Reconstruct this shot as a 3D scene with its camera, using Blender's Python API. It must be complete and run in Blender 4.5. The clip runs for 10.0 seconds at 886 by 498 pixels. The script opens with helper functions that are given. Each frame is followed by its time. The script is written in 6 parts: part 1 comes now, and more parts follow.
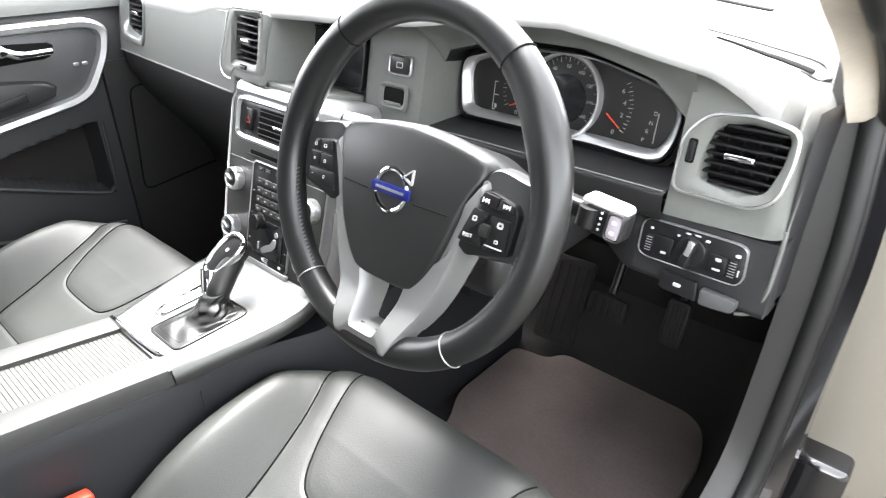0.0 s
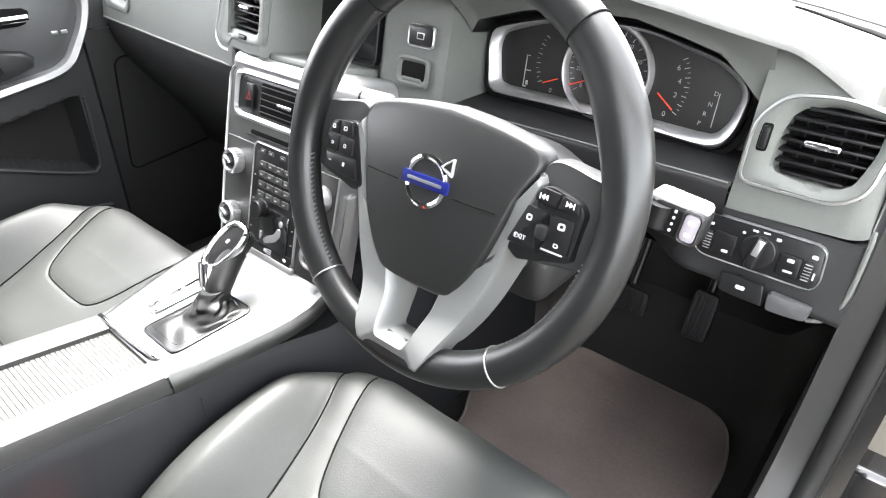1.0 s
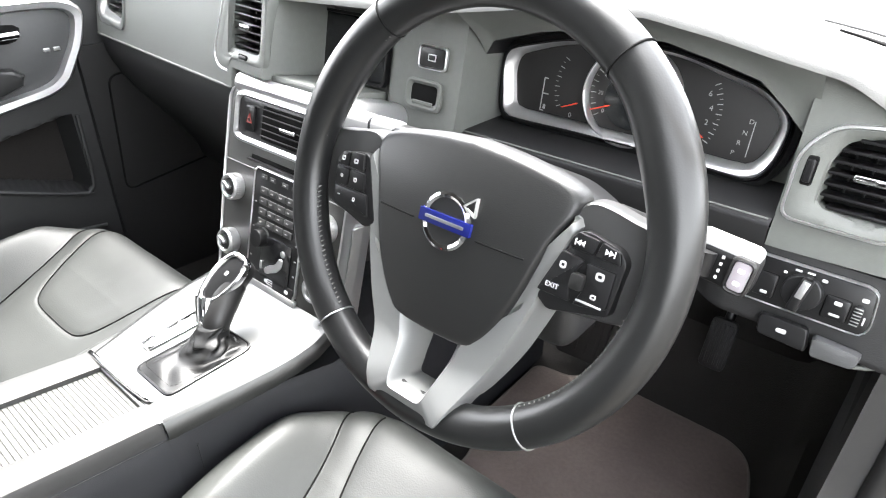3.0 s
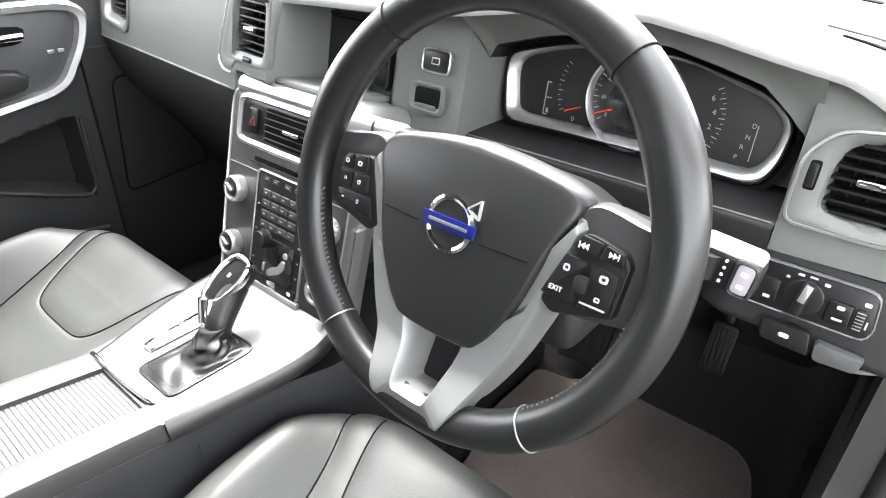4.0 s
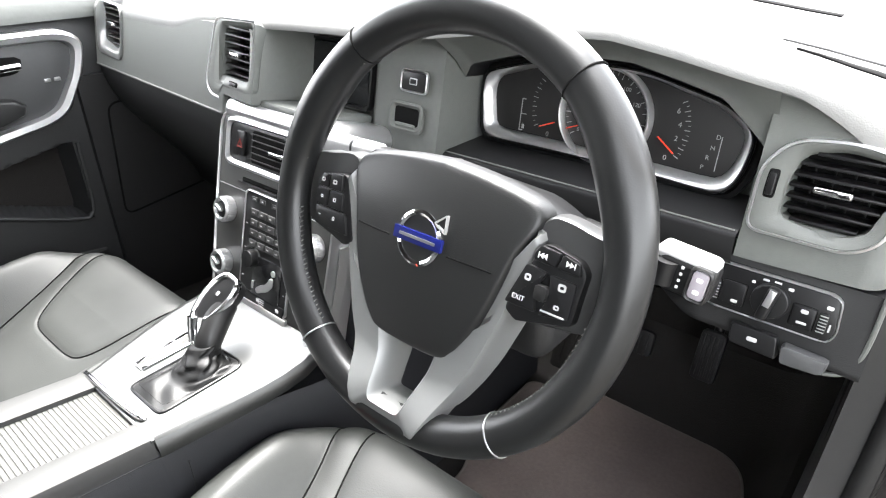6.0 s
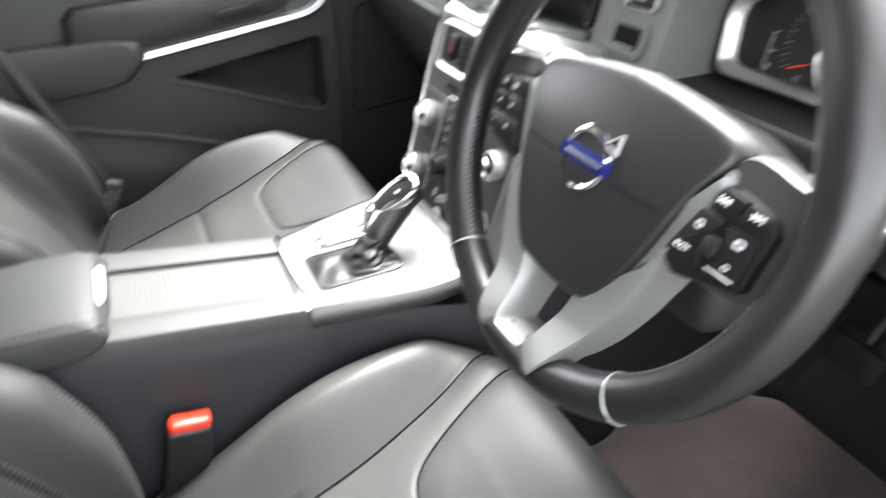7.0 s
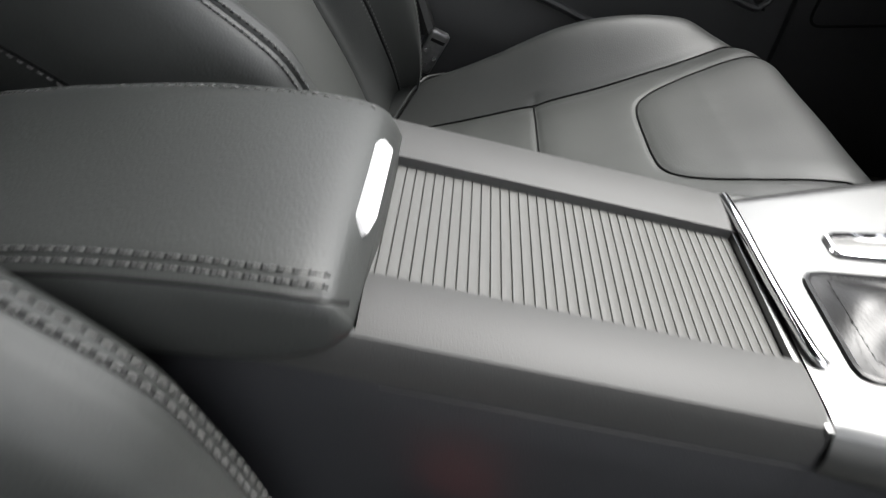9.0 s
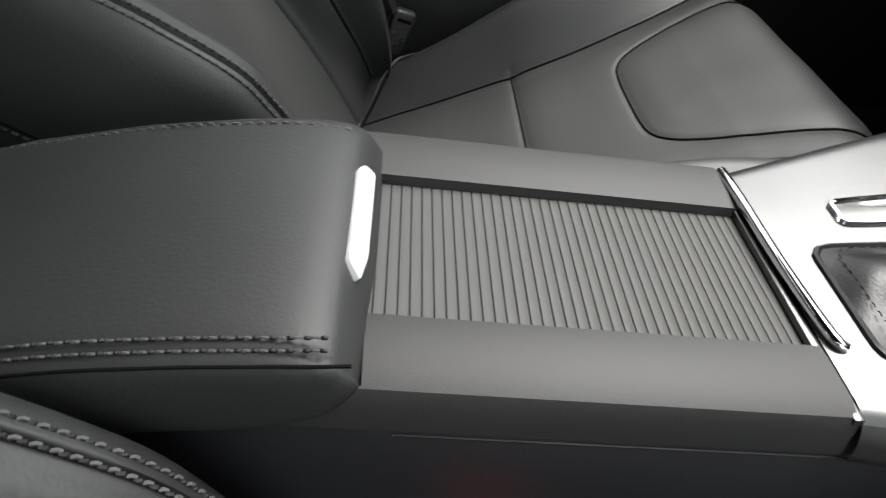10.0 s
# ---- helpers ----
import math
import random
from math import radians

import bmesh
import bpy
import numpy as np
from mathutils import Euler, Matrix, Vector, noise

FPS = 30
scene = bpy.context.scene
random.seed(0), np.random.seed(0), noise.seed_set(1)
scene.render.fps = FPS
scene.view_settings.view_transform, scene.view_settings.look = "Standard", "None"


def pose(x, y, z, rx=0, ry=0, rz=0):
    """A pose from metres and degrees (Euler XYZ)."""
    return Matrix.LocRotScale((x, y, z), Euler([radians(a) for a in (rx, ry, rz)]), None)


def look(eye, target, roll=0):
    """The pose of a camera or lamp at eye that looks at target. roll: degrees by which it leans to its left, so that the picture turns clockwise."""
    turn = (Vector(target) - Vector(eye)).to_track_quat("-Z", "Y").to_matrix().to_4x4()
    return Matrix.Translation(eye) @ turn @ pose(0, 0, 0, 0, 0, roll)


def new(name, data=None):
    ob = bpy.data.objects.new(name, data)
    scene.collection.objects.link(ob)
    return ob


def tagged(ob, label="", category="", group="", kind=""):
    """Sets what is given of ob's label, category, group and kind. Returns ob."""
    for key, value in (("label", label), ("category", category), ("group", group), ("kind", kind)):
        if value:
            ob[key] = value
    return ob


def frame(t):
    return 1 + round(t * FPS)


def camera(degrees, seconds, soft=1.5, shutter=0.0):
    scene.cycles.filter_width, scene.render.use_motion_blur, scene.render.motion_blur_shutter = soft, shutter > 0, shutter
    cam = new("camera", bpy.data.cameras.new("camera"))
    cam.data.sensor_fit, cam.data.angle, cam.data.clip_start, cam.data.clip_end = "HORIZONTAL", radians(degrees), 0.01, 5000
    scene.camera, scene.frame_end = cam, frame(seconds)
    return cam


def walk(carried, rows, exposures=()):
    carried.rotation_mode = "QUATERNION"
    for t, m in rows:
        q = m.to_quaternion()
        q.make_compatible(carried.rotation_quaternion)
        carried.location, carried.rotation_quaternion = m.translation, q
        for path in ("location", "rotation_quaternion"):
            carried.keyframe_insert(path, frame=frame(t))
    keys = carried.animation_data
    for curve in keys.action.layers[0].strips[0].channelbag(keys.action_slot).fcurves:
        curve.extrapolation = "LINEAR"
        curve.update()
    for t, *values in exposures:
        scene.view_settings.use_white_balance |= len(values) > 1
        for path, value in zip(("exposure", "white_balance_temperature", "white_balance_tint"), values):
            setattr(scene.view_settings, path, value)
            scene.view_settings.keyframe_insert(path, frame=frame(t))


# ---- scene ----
cam = camera(71.3, 10.0, soft=1.1, shutter=0.5)
EXPOSURES = [(0.0, 4.65), (1.0, 4.85), (3.0, 4.8), (6.3, 4.45), (6.8, 4.45), (7.1, 4.55), (7.5, 3.55), (7.9, 4.5), (8.3, 4.7), (8.7, 4.2), (9.0, 3.25), (9.4, 2.7), (10.0, 2.6)]
PATH = [
    (0, (0.771, -0.414, 1.111), (-0.385, 0.905, 0.151), 0.1),
    (0.2, (0.752, -0.405, 1.103), (-0.405, 0.904, 0.131), 0.1),
    (0.4, (0.731, -0.391, 1.096), (-0.391, 0.896, 0.058), 0.5),
    (0.5, (0.713, -0.383, 1.087), (-0.385, 0.915, 0.033), 1.1),
    (1, (0.683, -0.384, 1.091), (-0.418, 0.932, 0.063), 0.9),
    (1.5, (0.678, -0.384, 1.085), (-0.397, 0.954, 0.059), 1.0),
    (2, (0.669, -0.385, 1.087), (-0.399, 0.962, 0.065), 0.1),
    (2.5, (0.654, -0.373, 1.085), (-0.379, 1.005, 0.068), 2.2),
    (3, (0.634, -0.356, 1.092), (-0.469, 0.979, 0.091), 1.0),
    (4.3, (0.633, -0.359, 1.091), (-0.475, 0.981, 0.103), 1.3),
    (4.5, (0.636, -0.357, 1.09), (-0.464, 0.992, 0.105), 0.8),
    (5, (0.642, -0.355, 1.097), (-0.465, 1.004, 0.135), 0.5),
    (5.2, (0.647, -0.356, 1.098), (-0.466, 1.008, 0.148), 0.2),
    (6.3, (0.669, -0.351, 1.099), (-0.497, 0.974, 0.157), -0.8),
    (6.5, (0.671, -0.34, 1.09), (-0.615, 0.862, 0.14), -0.7),
    (6.8, (0.676, -0.294, 1.077), (-0.74, 0.664, 0.038), 0.5),
    (7, (0.675, -0.297, 1.052), (-0.818, 0.466, -0.038), 1.2),
    (7.5, (0.616, -0.288, 0.963), (-0.902, 0.085, -0.284), 3.6),
    (7.8, (0.568, -0.292, 0.885), (-0.969, -0.089, -0.379), 4.4),
    (8, (0.508, -0.315, 0.839), (-1.007, -0.142, -0.455), 5.5),
    (8.3, (0.432, -0.314, 0.828), (-1.157, -0.296, -0.386), 0.6),
    (8.5, (0.379, -0.327, 0.823), (-1.224, -0.331, -0.373), 2.0),
    (8.6, (0.358, -0.327, 0.82), (-1.24, -0.36, -0.383), 2.3),
    (9, (0.256, -0.352, 0.805), (-1.278, -0.344, -0.479), 6.1),
    (9.2, (0.232, -0.353, 0.815), (-1.326, -0.312, -0.438), 4.4),
    (9.5, (0.226, -0.364, 0.813), (-1.272, -0.356, -0.512), 2.9),
    (10, (0.227, -0.355, 0.817), (-1.233, -0.316, -0.55), 0.1),
]
walk(cam, [(t, look(eye, target, roll)) for t, eye, target, roll in PATH], EXPOSURES)

# ---- light ----
world = bpy.data.worlds.new("world")
scene.world = world
world.use_nodes = True
wn = world.node_tree.nodes
sky = wn.new("ShaderNodeTexSky")
sky.sky_type = "NISHITA"
sky.sun_disc = False
sky.sun_elevation = radians(64)
sky.sun_rotation = radians(-42)
wn["Background"].inputs["Strength"].default_value = 0.11
cloud = wn.new("ShaderNodeHueSaturation")    # an overcast, nearly white sky
cloud.inputs["Saturation"].default_value = 0.12
world.node_tree.links.new(sky.outputs[0], cloud.inputs["Color"])
world.node_tree.links.new(cloud.outputs[0], wn["Background"].inputs[0])
sun = new("sun", bpy.data.lights.new("sun", "SUN"))
sun.data.energy, sun.data.angle, sun.data.color = 1.4, radians(28), (1.0, 0.98, 0.95)
sun.matrix_world = look((-0.85, 0.95, 3.2), (0, 0, 0.6))


# ---- materials ----
def material(name, color, rough=0.5, metal=0.0, grain=0.0, size=0.0008, mottle=0.12, cells=False, coat=0.0, streak=None):
    """A procedural surface: base colour with mottling at two scales, roughness that varies, and a fine relief."""
    m = bpy.data.materials.new(name)
    m.use_nodes = True
    n, l = m.node_tree.nodes, m.node_tree.links
    b = n["Principled BSDF"]
    co = n.new("ShaderNodeTexCoord").outputs["Object"]
    if streak:
        mp = n.new("ShaderNodeMapping")
        mp.inputs["Scale"].default_value = streak
        l.new(co, mp.inputs["Vector"])
        fine_co = mp.outputs[0]
    else:
        fine_co = co
    big, small = n.new("ShaderNodeTexNoise"), n.new("ShaderNodeTexNoise")
    big.inputs["Scale"].default_value, small.inputs["Scale"].default_value = 9.0, 140.0
    big.inputs["Detail"].default_value, small.inputs["Detail"].default_value = 4.0, 3.0
    l.new(co, big.inputs["Vector"])
    l.new(fine_co, small.inputs["Vector"])
    mix = n.new("ShaderNodeMath")
    mix.operation = "MULTIPLY_ADD"
    mix.inputs[1].default_value = 0.6
    l.new(big.outputs[0], mix.inputs[0])
    half = n.new("ShaderNodeMath")
    half.operation = "MULTIPLY"
    half.inputs[1].default_value = 0.4
    l.new(small.outputs[0], half.inputs[0])
    l.new(half.outputs[0], mix.inputs[2])
    ramp = n.new("ShaderNodeValToRGB")
    c = Vector(color)
    ramp.color_ramp.elements[0].position, ramp.color_ramp.elements[1].position = 0.25, 0.75
    ramp.color_ramp.elements[0].color = (*(c * (1 - mottle)), 1)
    ramp.color_ramp.elements[1].color = (*[min(1, v * (1 + mottle)) for v in c], 1)
    l.new(mix.outputs[0], ramp.inputs[0])
    l.new(ramp.outputs[0], b.inputs["Base Color"])
    rr = n.new("ShaderNodeMapRange")
    rr.inputs["To Min"].default_value, rr.inputs["To Max"].default_value = max(0.02, rough - 0.06), min(1, rough + 0.06)
    l.new(mix.outputs[0], rr.inputs["Value"])
    l.new(rr.outputs[0], b.inputs["Roughness"])
    b.inputs["Metallic"].default_value = metal
    if coat:
        b.inputs["Coat Weight"].default_value, b.inputs["Coat Roughness"].default_value = coat, 0.08
    if grain:
        tex = n.new("ShaderNodeTexVoronoi" if cells else "ShaderNodeTexNoise")
        tex.inputs["Scale"].default_value = 1 / size
        if cells:
            tex.feature = "SMOOTH_F1"
        l.new(fine_co, tex.inputs["Vector"])
        bump = n.new("ShaderNodeBump")
        bump.inputs["Strength"].default_value, bump.inputs["Distance"].default_value = grain, size * 0.4
        l.new(tex.outputs[0], bump.inputs["Height"])
        l.new(bump.outputs[0], b.inputs["Normal"])
    return m


LEATHER = material("seat_leather", (0.0270, 0.0288, 0.0272), 0.55, grain=0.20, size=0.0016, cells=True)
WHEEL_LEATHER = material("wheel_leather", (0.0095, 0.0098, 0.010), 0.34, grain=0.07, size=0.0012, cells=True)
STITCH = material("stitch_thread", (0.095, 0.095, 0.091), 0.8)
# near-black for seams, and for shade painted into gaps, ducts and recesses
SEAM_SHADE = material("seam_and_gap_shade", (0.006, 0.006, 0.006), 0.9)
SEAM_SHADE.node_tree.nodes["Principled BSDF"].inputs["Specular IOR Level"].default_value = 0.1
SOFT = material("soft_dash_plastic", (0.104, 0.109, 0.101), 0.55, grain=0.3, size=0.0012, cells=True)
DARK = material("dark_grained_plastic", (0.0085, 0.0085, 0.009), 0.55, grain=0.3, size=0.0011, cells=True)
SIDE = material("console_side_plastic", (0.0125, 0.0132, 0.0155), 0.6, grain=0.25, size=0.001, cells=True)
# darker leather tone for the shade in the puckers between stitches
PUCKER_SHADE = material("stitch_pucker_shade", (0.012, 0.0125, 0.012), 0.7)
SMOOTH = material("smooth_black_plastic", (0.008, 0.008, 0.0085), 0.35, grain=0.05)
SMOOTH.node_tree.nodes["Principled BSDF"].inputs["Specular IOR Level"].default_value = 0.35
GLOSS = material("gloss_black_plastic", (0.010, 0.010, 0.011), 0.12, mottle=0.05)
ALU = material("brushed_aluminium", (0.118, 0.119, 0.118), 0.37, metal=1.0, grain=0.08, size=0.0006, streak=(12, 0.6, 1))
SILVER = material("satin_silver_paint", (0.36, 0.37, 0.365), 0.30, metal=0.8, mottle=0.03)
CHROME = material("polished_chrome", (0.80, 0.80, 0.81), 0.08, metal=1.0, mottle=0.02)
CARPET = material("carpet", (0.012, 0.0105, 0.0095), 0.95, grain=0.9, size=0.0022, mottle=0.3)
MAT = material("mat_pile", (0.122, 0.098, 0.091), 0.95, grain=0.8, size=0.0018, mottle=0.25)
RUBBER = material("rubber", (0.008, 0.008, 0.008), 0.6, grain=0.2)
RED = material("buckle_red", (0.50, 0.030, 0.014), 0.3)
HAZARD = material("hazard_red", (0.16, 0.018, 0.014), 0.5)
BLUE = material("emblem_blue", (0.008, 0.013, 0.12), 0.25)
WHITE = material("print_white", (0.75, 0.75, 0.75), 0.6)
PILLAR = material("pillar_trim_plastic", (0.035, 0.0345, 0.034), 0.5, grain=0.2, size=0.001, cells=True)
BEIGE = material("pillar_cloth", (0.45, 0.41, 0.35), 0.9, grain=0.4, size=0.001)
PAINT = material("black_car_paint", (0.008, 0.008, 0.009), 0.12, coat=1.0, mottle=0.05)
# pale ground, its base colour lowered for the shade beside the car
GROUND_SHADED = material("shaded_ground", (0.055, 0.050, 0.042), 0.9, grain=0.5, size=0.006, mottle=0.25)
SCREEN = material("screen_glass", (0.012, 0.013, 0.014), 0.18, mottle=0.05)


# ---- mesh helpers ----
WORLD_OF = {}


def thing(name, at, label, category, group="", kind=""):
    ob = new(name)
    ob.location = at
    ob.empty_display_size = 0.03
    WORLD_OF[ob] = Matrix.Translation(at)
    return tagged(ob, label, category, group, kind)


def mesh_object(name, bm, mat, smooth=40):
    me = bpy.data.meshes.new(name)
    bmesh.ops.recalc_face_normals(bm, faces=bm.faces)
    bm.to_mesh(me)
    bm.free()
    me.materials.append(mat)
    for p in me.polygons:
        p.use_smooth = True
    me.set_sharp_from_angle(angle=radians(smooth))
    return new(name, me)


def part(name, bm, mat, parent, label="", smooth=40, kind=""):
    ob = mesh_object(name, bm, mat, smooth)
    ob.parent = parent
    ob.matrix_parent_inverse = WORLD_OF[parent].inverted()
    WORLD_OF[ob] = Matrix.Identity(4)
    return tagged(ob, label, kind=kind)


def frame_of(origin, right, up):
    """Local axes: x right, y up, z towards the viewer of a face."""
    r = Vector(right).normalized()
    n = r.cross(Vector(up)).normalized()
    u = n.cross(r)
    m = Matrix((r, u, n)).transposed().to_4x4()
    m.translation = origin
    return m


def rounded(pts, r, seg=5):
    """A closed 2D outline with its corners rounded; r is one radius or one for each corner."""
    out, k = [], len(pts)
    for i in range(k):
        a, b, c = Vector(pts[i - 1]), Vector(pts[i]), Vector(pts[(i + 1) % k])
        rad = r[i] if isinstance(r, (list, tuple)) else r
        d1, d2 = (a - b), (c - b)
        cut = min(rad, d1.length * 0.49, d2.length * 0.49)
        p, q = b + d1.normalized() * cut, b + d2.normalized() * cut
        for s in range(seg + 1):
            t = s / seg
            out.append(p * (1 - t) ** 2 + b * 2 * t * (1 - t) + q * t * t)
    return out


def rect(w, h, r, x=0.0, y=0.0, seg=5):
    return rounded([(x - w / 2, y - h / 2), (x + w / 2, y - h / 2), (x + w / 2, y + h / 2), (x - w / 2, y + h / 2)], r, seg)


def circle(r, n=32, x=0.0, y=0.0):
    return [Vector((x + r * math.cos(2 * math.pi * i / n), y + r * math.sin(2 * math.pi * i / n))) for i in range(n)]


def area(o):
    return sum(o[i - 1].x * o[i].y - o[i].x * o[i - 1].y for i in range(len(o))) / 2


def inset(o, d):
    """The outline moved inwards by d."""
    s = 1 if area(o) > 0 else -1
    out, k = [], len(o)
    for i in range(k):
        t = (o[(i + 1) % k] - o[i - 1])
        t = t.normalized() if t.length > 1e-9 else Vector((1, 0))
        out.append(o[i] + Vector((-t.y, t.x)) * d * s)
    return out


def polar(o, c, n):
    """The outline read off at n even angles round c."""
    c, out, k = Vector(c), [], len(o)
    for j in range(n):
        a = 2 * math.pi * j / n
        d = Vector((math.cos(a), math.sin(a)))
        best = None
        for i in range(k):
            p, q = o[i - 1] - c, o[i] - c
            e = q - p
            den = d.x * e.y - d.y * e.x
            if abs(den) < 1e-12:
                continue
            t = (p.x * e.y - p.y * e.x) / den
            s = (p.x * d.y - p.y * d.x) / den
            if t > 0 and -1e-6 <= s <= 1 + 1e-6 and (best is None or t > best):
                best = t
        out.append(c + d * (best or 0.001))
    return out


def rings(bm, loops, closed_rows=True, cap_first=False, cap_last=False):
    """Skins a list of vertex loops, all of one length."""
    vs = [[bm.verts.new(p) for p in loop] for loop in loops]
    n = len(loops[0])
    for a, b in zip(vs, vs[1:]):
        for i in range(n if closed_rows else n - 1):
            j = (i + 1) % n
            bm.faces.new((a[i], a[j], b[j], b[i]))
    if cap_first:
        bm.faces.new(list(reversed(vs[0])))
    if cap_last:
        bm.faces.new(vs[-1])
    return vs


def plate(o, m, depth, bevel=0.001, base=0.0, bm=None):
    """An outline extruded from base to base + depth along the frame's normal, its front edge bevelled."""
    bm = bm or bmesh.new()
    steps = [(0, 0), (0, depth - bevel), (bevel * 0.3, depth - bevel * 0.3), (bevel, depth)]
    rings(bm, [[m @ Vector((p.x, p.y, base + z)) for p in inset(o, d)] for d, z in steps], True, True, True)
    return bm


def pillow(o, m, edge, crown, base=0.0, n=64, c=None, bm=None, even=False):
    """A domed cap over an outline: it rises steeply by edge and then gently by crown."""
    bm = bm or bmesh.new()
    c = Vector(c) if c else sum(o, Vector((0, 0))) / len(o)
    p = polar(o, c, n)
    ax, ay = max(abs(q.x - c.x) for q in p), max(abs(q.y - c.y) for q in p)
    loops = [[m @ Vector((q.x, q.y, base)) for q in p]]
    for s in (0.997, 0.988, 0.973, 0.952, 0.93, 0.88, 0.80, 0.66, 0.48, 0.28, 0.10, 0.001):
        e = 1 - min(1.0, (1 - s) / 0.07)
        h = edge * math.sqrt(max(0, 1 - e * e))
        dome = [crown * (1 - s * s * (((q.x - c.x) / ax) ** 2 + ((q.y - c.y) / ay) ** 2) / 1.42) if even else crown * (1 - s * s) for q in p]
        loops.append([m @ Vector((*(c + (q - c) * s), base + h + k)) for q, k in zip(p, dome)])
    rings(bm, loops, True, True, True)
    return bm


def bezel(outer, inner, m, profile, c=None, n=72, bm=None):
    """A frame between two outlines. profile: (share of the way from outer to inner, height) in order."""
    bm = bm or bmesh.new()
    c = Vector(c) if c else sum(outer, Vector((0, 0))) / len(outer)
    a, b = polar(outer, c, n), polar(inner, c, n)
    loops = [[m @ Vector((*(p.lerp(q, s)), h)) for p, q in zip(a, b)] for s, h in profile]
    rings(bm, loops + [loops[0]], True)
    bmesh.ops.remove_doubles(bm, verts=bm.verts, dist=1e-6)
    return bm


def tube(path, radius, n=10, closed=False, bm=None, flat=None):
    """A round bar along a path; radius is one number or one for each point."""
    bm = bm or bmesh.new()
    pts = [Vector(p) for p in path]
    k, loops, up = len(pts), [], None
    for i, p in enumerate(pts):
        a = pts[i - 1] if (i or closed) else p
        b = pts[(i + 1) % k] if (i < k - 1 or closed) else p
        d = (b - a).normalized()
        if up is None:
            up = d.orthogonal().normalized()
        up = (up - d * up.dot(d)).normalized()
        side = d.cross(up)
        r = radius[i] if isinstance(radius, (list, tuple)) else radius
        loops.append([p + (up * math.cos(2 * math.pi * j / n) + side * math.sin(2 * math.pi * j / n)) * r for j in range(n)])
    if closed:
        best = min(range(n), key=lambda s: (loops[-1][0] - loops[0][s]).length)
        loops.append(loops[0][best:] + loops[0][:best])
        rings(bm, loops, True)
        bmesh.ops.remove_doubles(bm, verts=bm.verts, dist=1e-6)
    else:
        rings(bm, loops, True, True, True)
    return bm


def curve(pts, n=8, closed=False):
    """A smooth way through points (Catmull-Rom)."""
    p, out, k = [Vector(q) for q in pts], [], len(pts)
    for i in range(k if closed else k - 1):
        if closed:
            a, b, c, d = p[i - 1], p[i], p[(i + 1) % k], p[(i + 2) % k]
        else:
            a, b, c, d = p[max(0, i - 1)], p[i], p[i + 1], p[min(k - 1, i + 2)]
        for s in range(n):
            t = s / n
            out.append(0.5 * (2 * b + (c - a) * t + (2 * a - 5 * b + 4 * c - d) * t * t + (3 * b - a - 3 * c + d) * t ** 3))
    if not closed:
        out.append(p[-1])
    return out


def sheet(f, nu, nv, bm=None, back=None):
    """A surface f(u, v) for u, v from 0 to 1; back: a vector by which a second skin lies behind it."""
    bm = bm or bmesh.new()
    vs = [[bm.verts.new(f(i / nu, j / nv)) for j in range(nv + 1)] for i in range(nu + 1)]
    for i in range(nu):
        for j in range(nv):
            bm.faces.new((vs[i][j], vs[i + 1][j], vs[i + 1][j + 1], vs[i][j + 1]))
    if back is not None:
        b = Vector(back)
        edge = [vs[i][0] for i in range(nu)] + [vs[nu][j] for j in range(nv)] + [vs[i][nv] for i in range(nu, 0, -1)] + [vs[0][j] for j in range(nv, 0, -1)]
        low = [bm.verts.new(v.co + b) for v in edge]
        k = len(edge)
        for i in range(k):
            bm.faces.new((edge[i], edge[(i + 1) % k], low[(i + 1) % k], low[i]))
        bm.faces.new(low)
    return bm


def box(lo, hi, bevel=0.0, bm=None, m=None, seg=2):
    """A box between two corners with bevelled edges, in the frame m."""
    b2 = bmesh.new()
    bmesh.ops.create_cube(b2, size=1)
    lo, hi = Vector(lo), Vector(hi)
    for v in b2.verts:
        v.co = Vector((lo[i] + (v.co[i] + 0.5) * (hi[i] - lo[i]) for i in range(3)))
    if bevel:
        bmesh.ops.bevel(b2, geom=b2.edges, offset=bevel, segments=seg, profile=0.5, affect="EDGES")
    if m is not None:
        bmesh.ops.transform(b2, matrix=m, verts=b2.verts)
    if bm is None:
        return b2
    me = bpy.data.meshes.new("tmp")
    b2.to_mesh(me)
    b2.free()
    bm.from_mesh(me)
    bpy.data.meshes.remove(me)
    return bm


def step(a, b, x):
    t = max(0.0, min(1.0, (x - a) / (b - a)))
    return t * t * (3 - 2 * t)


def window(a, b, x, soft):
    """1 between a and b, falling to 0 over soft on both sides."""
    return step(a - soft, a, x) * (1 - step(b, b + soft, x))


def lerp_table(table, x):
    """Smooth values between (x, value) pairs, with the slopes carried through."""
    k = len(table)
    if x <= table[0][0]:
        return table[0][1]
    if x >= table[-1][0]:
        return table[-1][1]
    for i in range(k - 1):
        (x0, p), (x1, q) = table[i], table[i + 1]
        if x <= x1:
            h = x1 - x0
            s = (q - p) / h
            before = (p - table[i - 1][1]) / (x0 - table[i - 1][0]) if i else s
            after = (table[i + 2][1] - q) / (table[i + 2][0] - x1) if i + 2 < k else s
            m0 = (before + s) / 2 * h if before * s > 0 else 0.0
            m1 = (after + s) / 2 * h if after * s > 0 else 0.0
            t = (x - x0) / h
            return p * (2 * t ** 3 - 3 * t * t + 1) + m0 * (t ** 3 - 2 * t * t + t) + q * (3 * t * t - 2 * t ** 3) + m1 * (t ** 3 - t * t)
    return table[-1][1]


# ---- steering wheel ----
TILT_W = radians(18)
WHEEL = frame_of((0.367, -0.018, 0.876), (1, 0, 0), (0, math.sin(TILT_W), math.cos(TILT_W)))


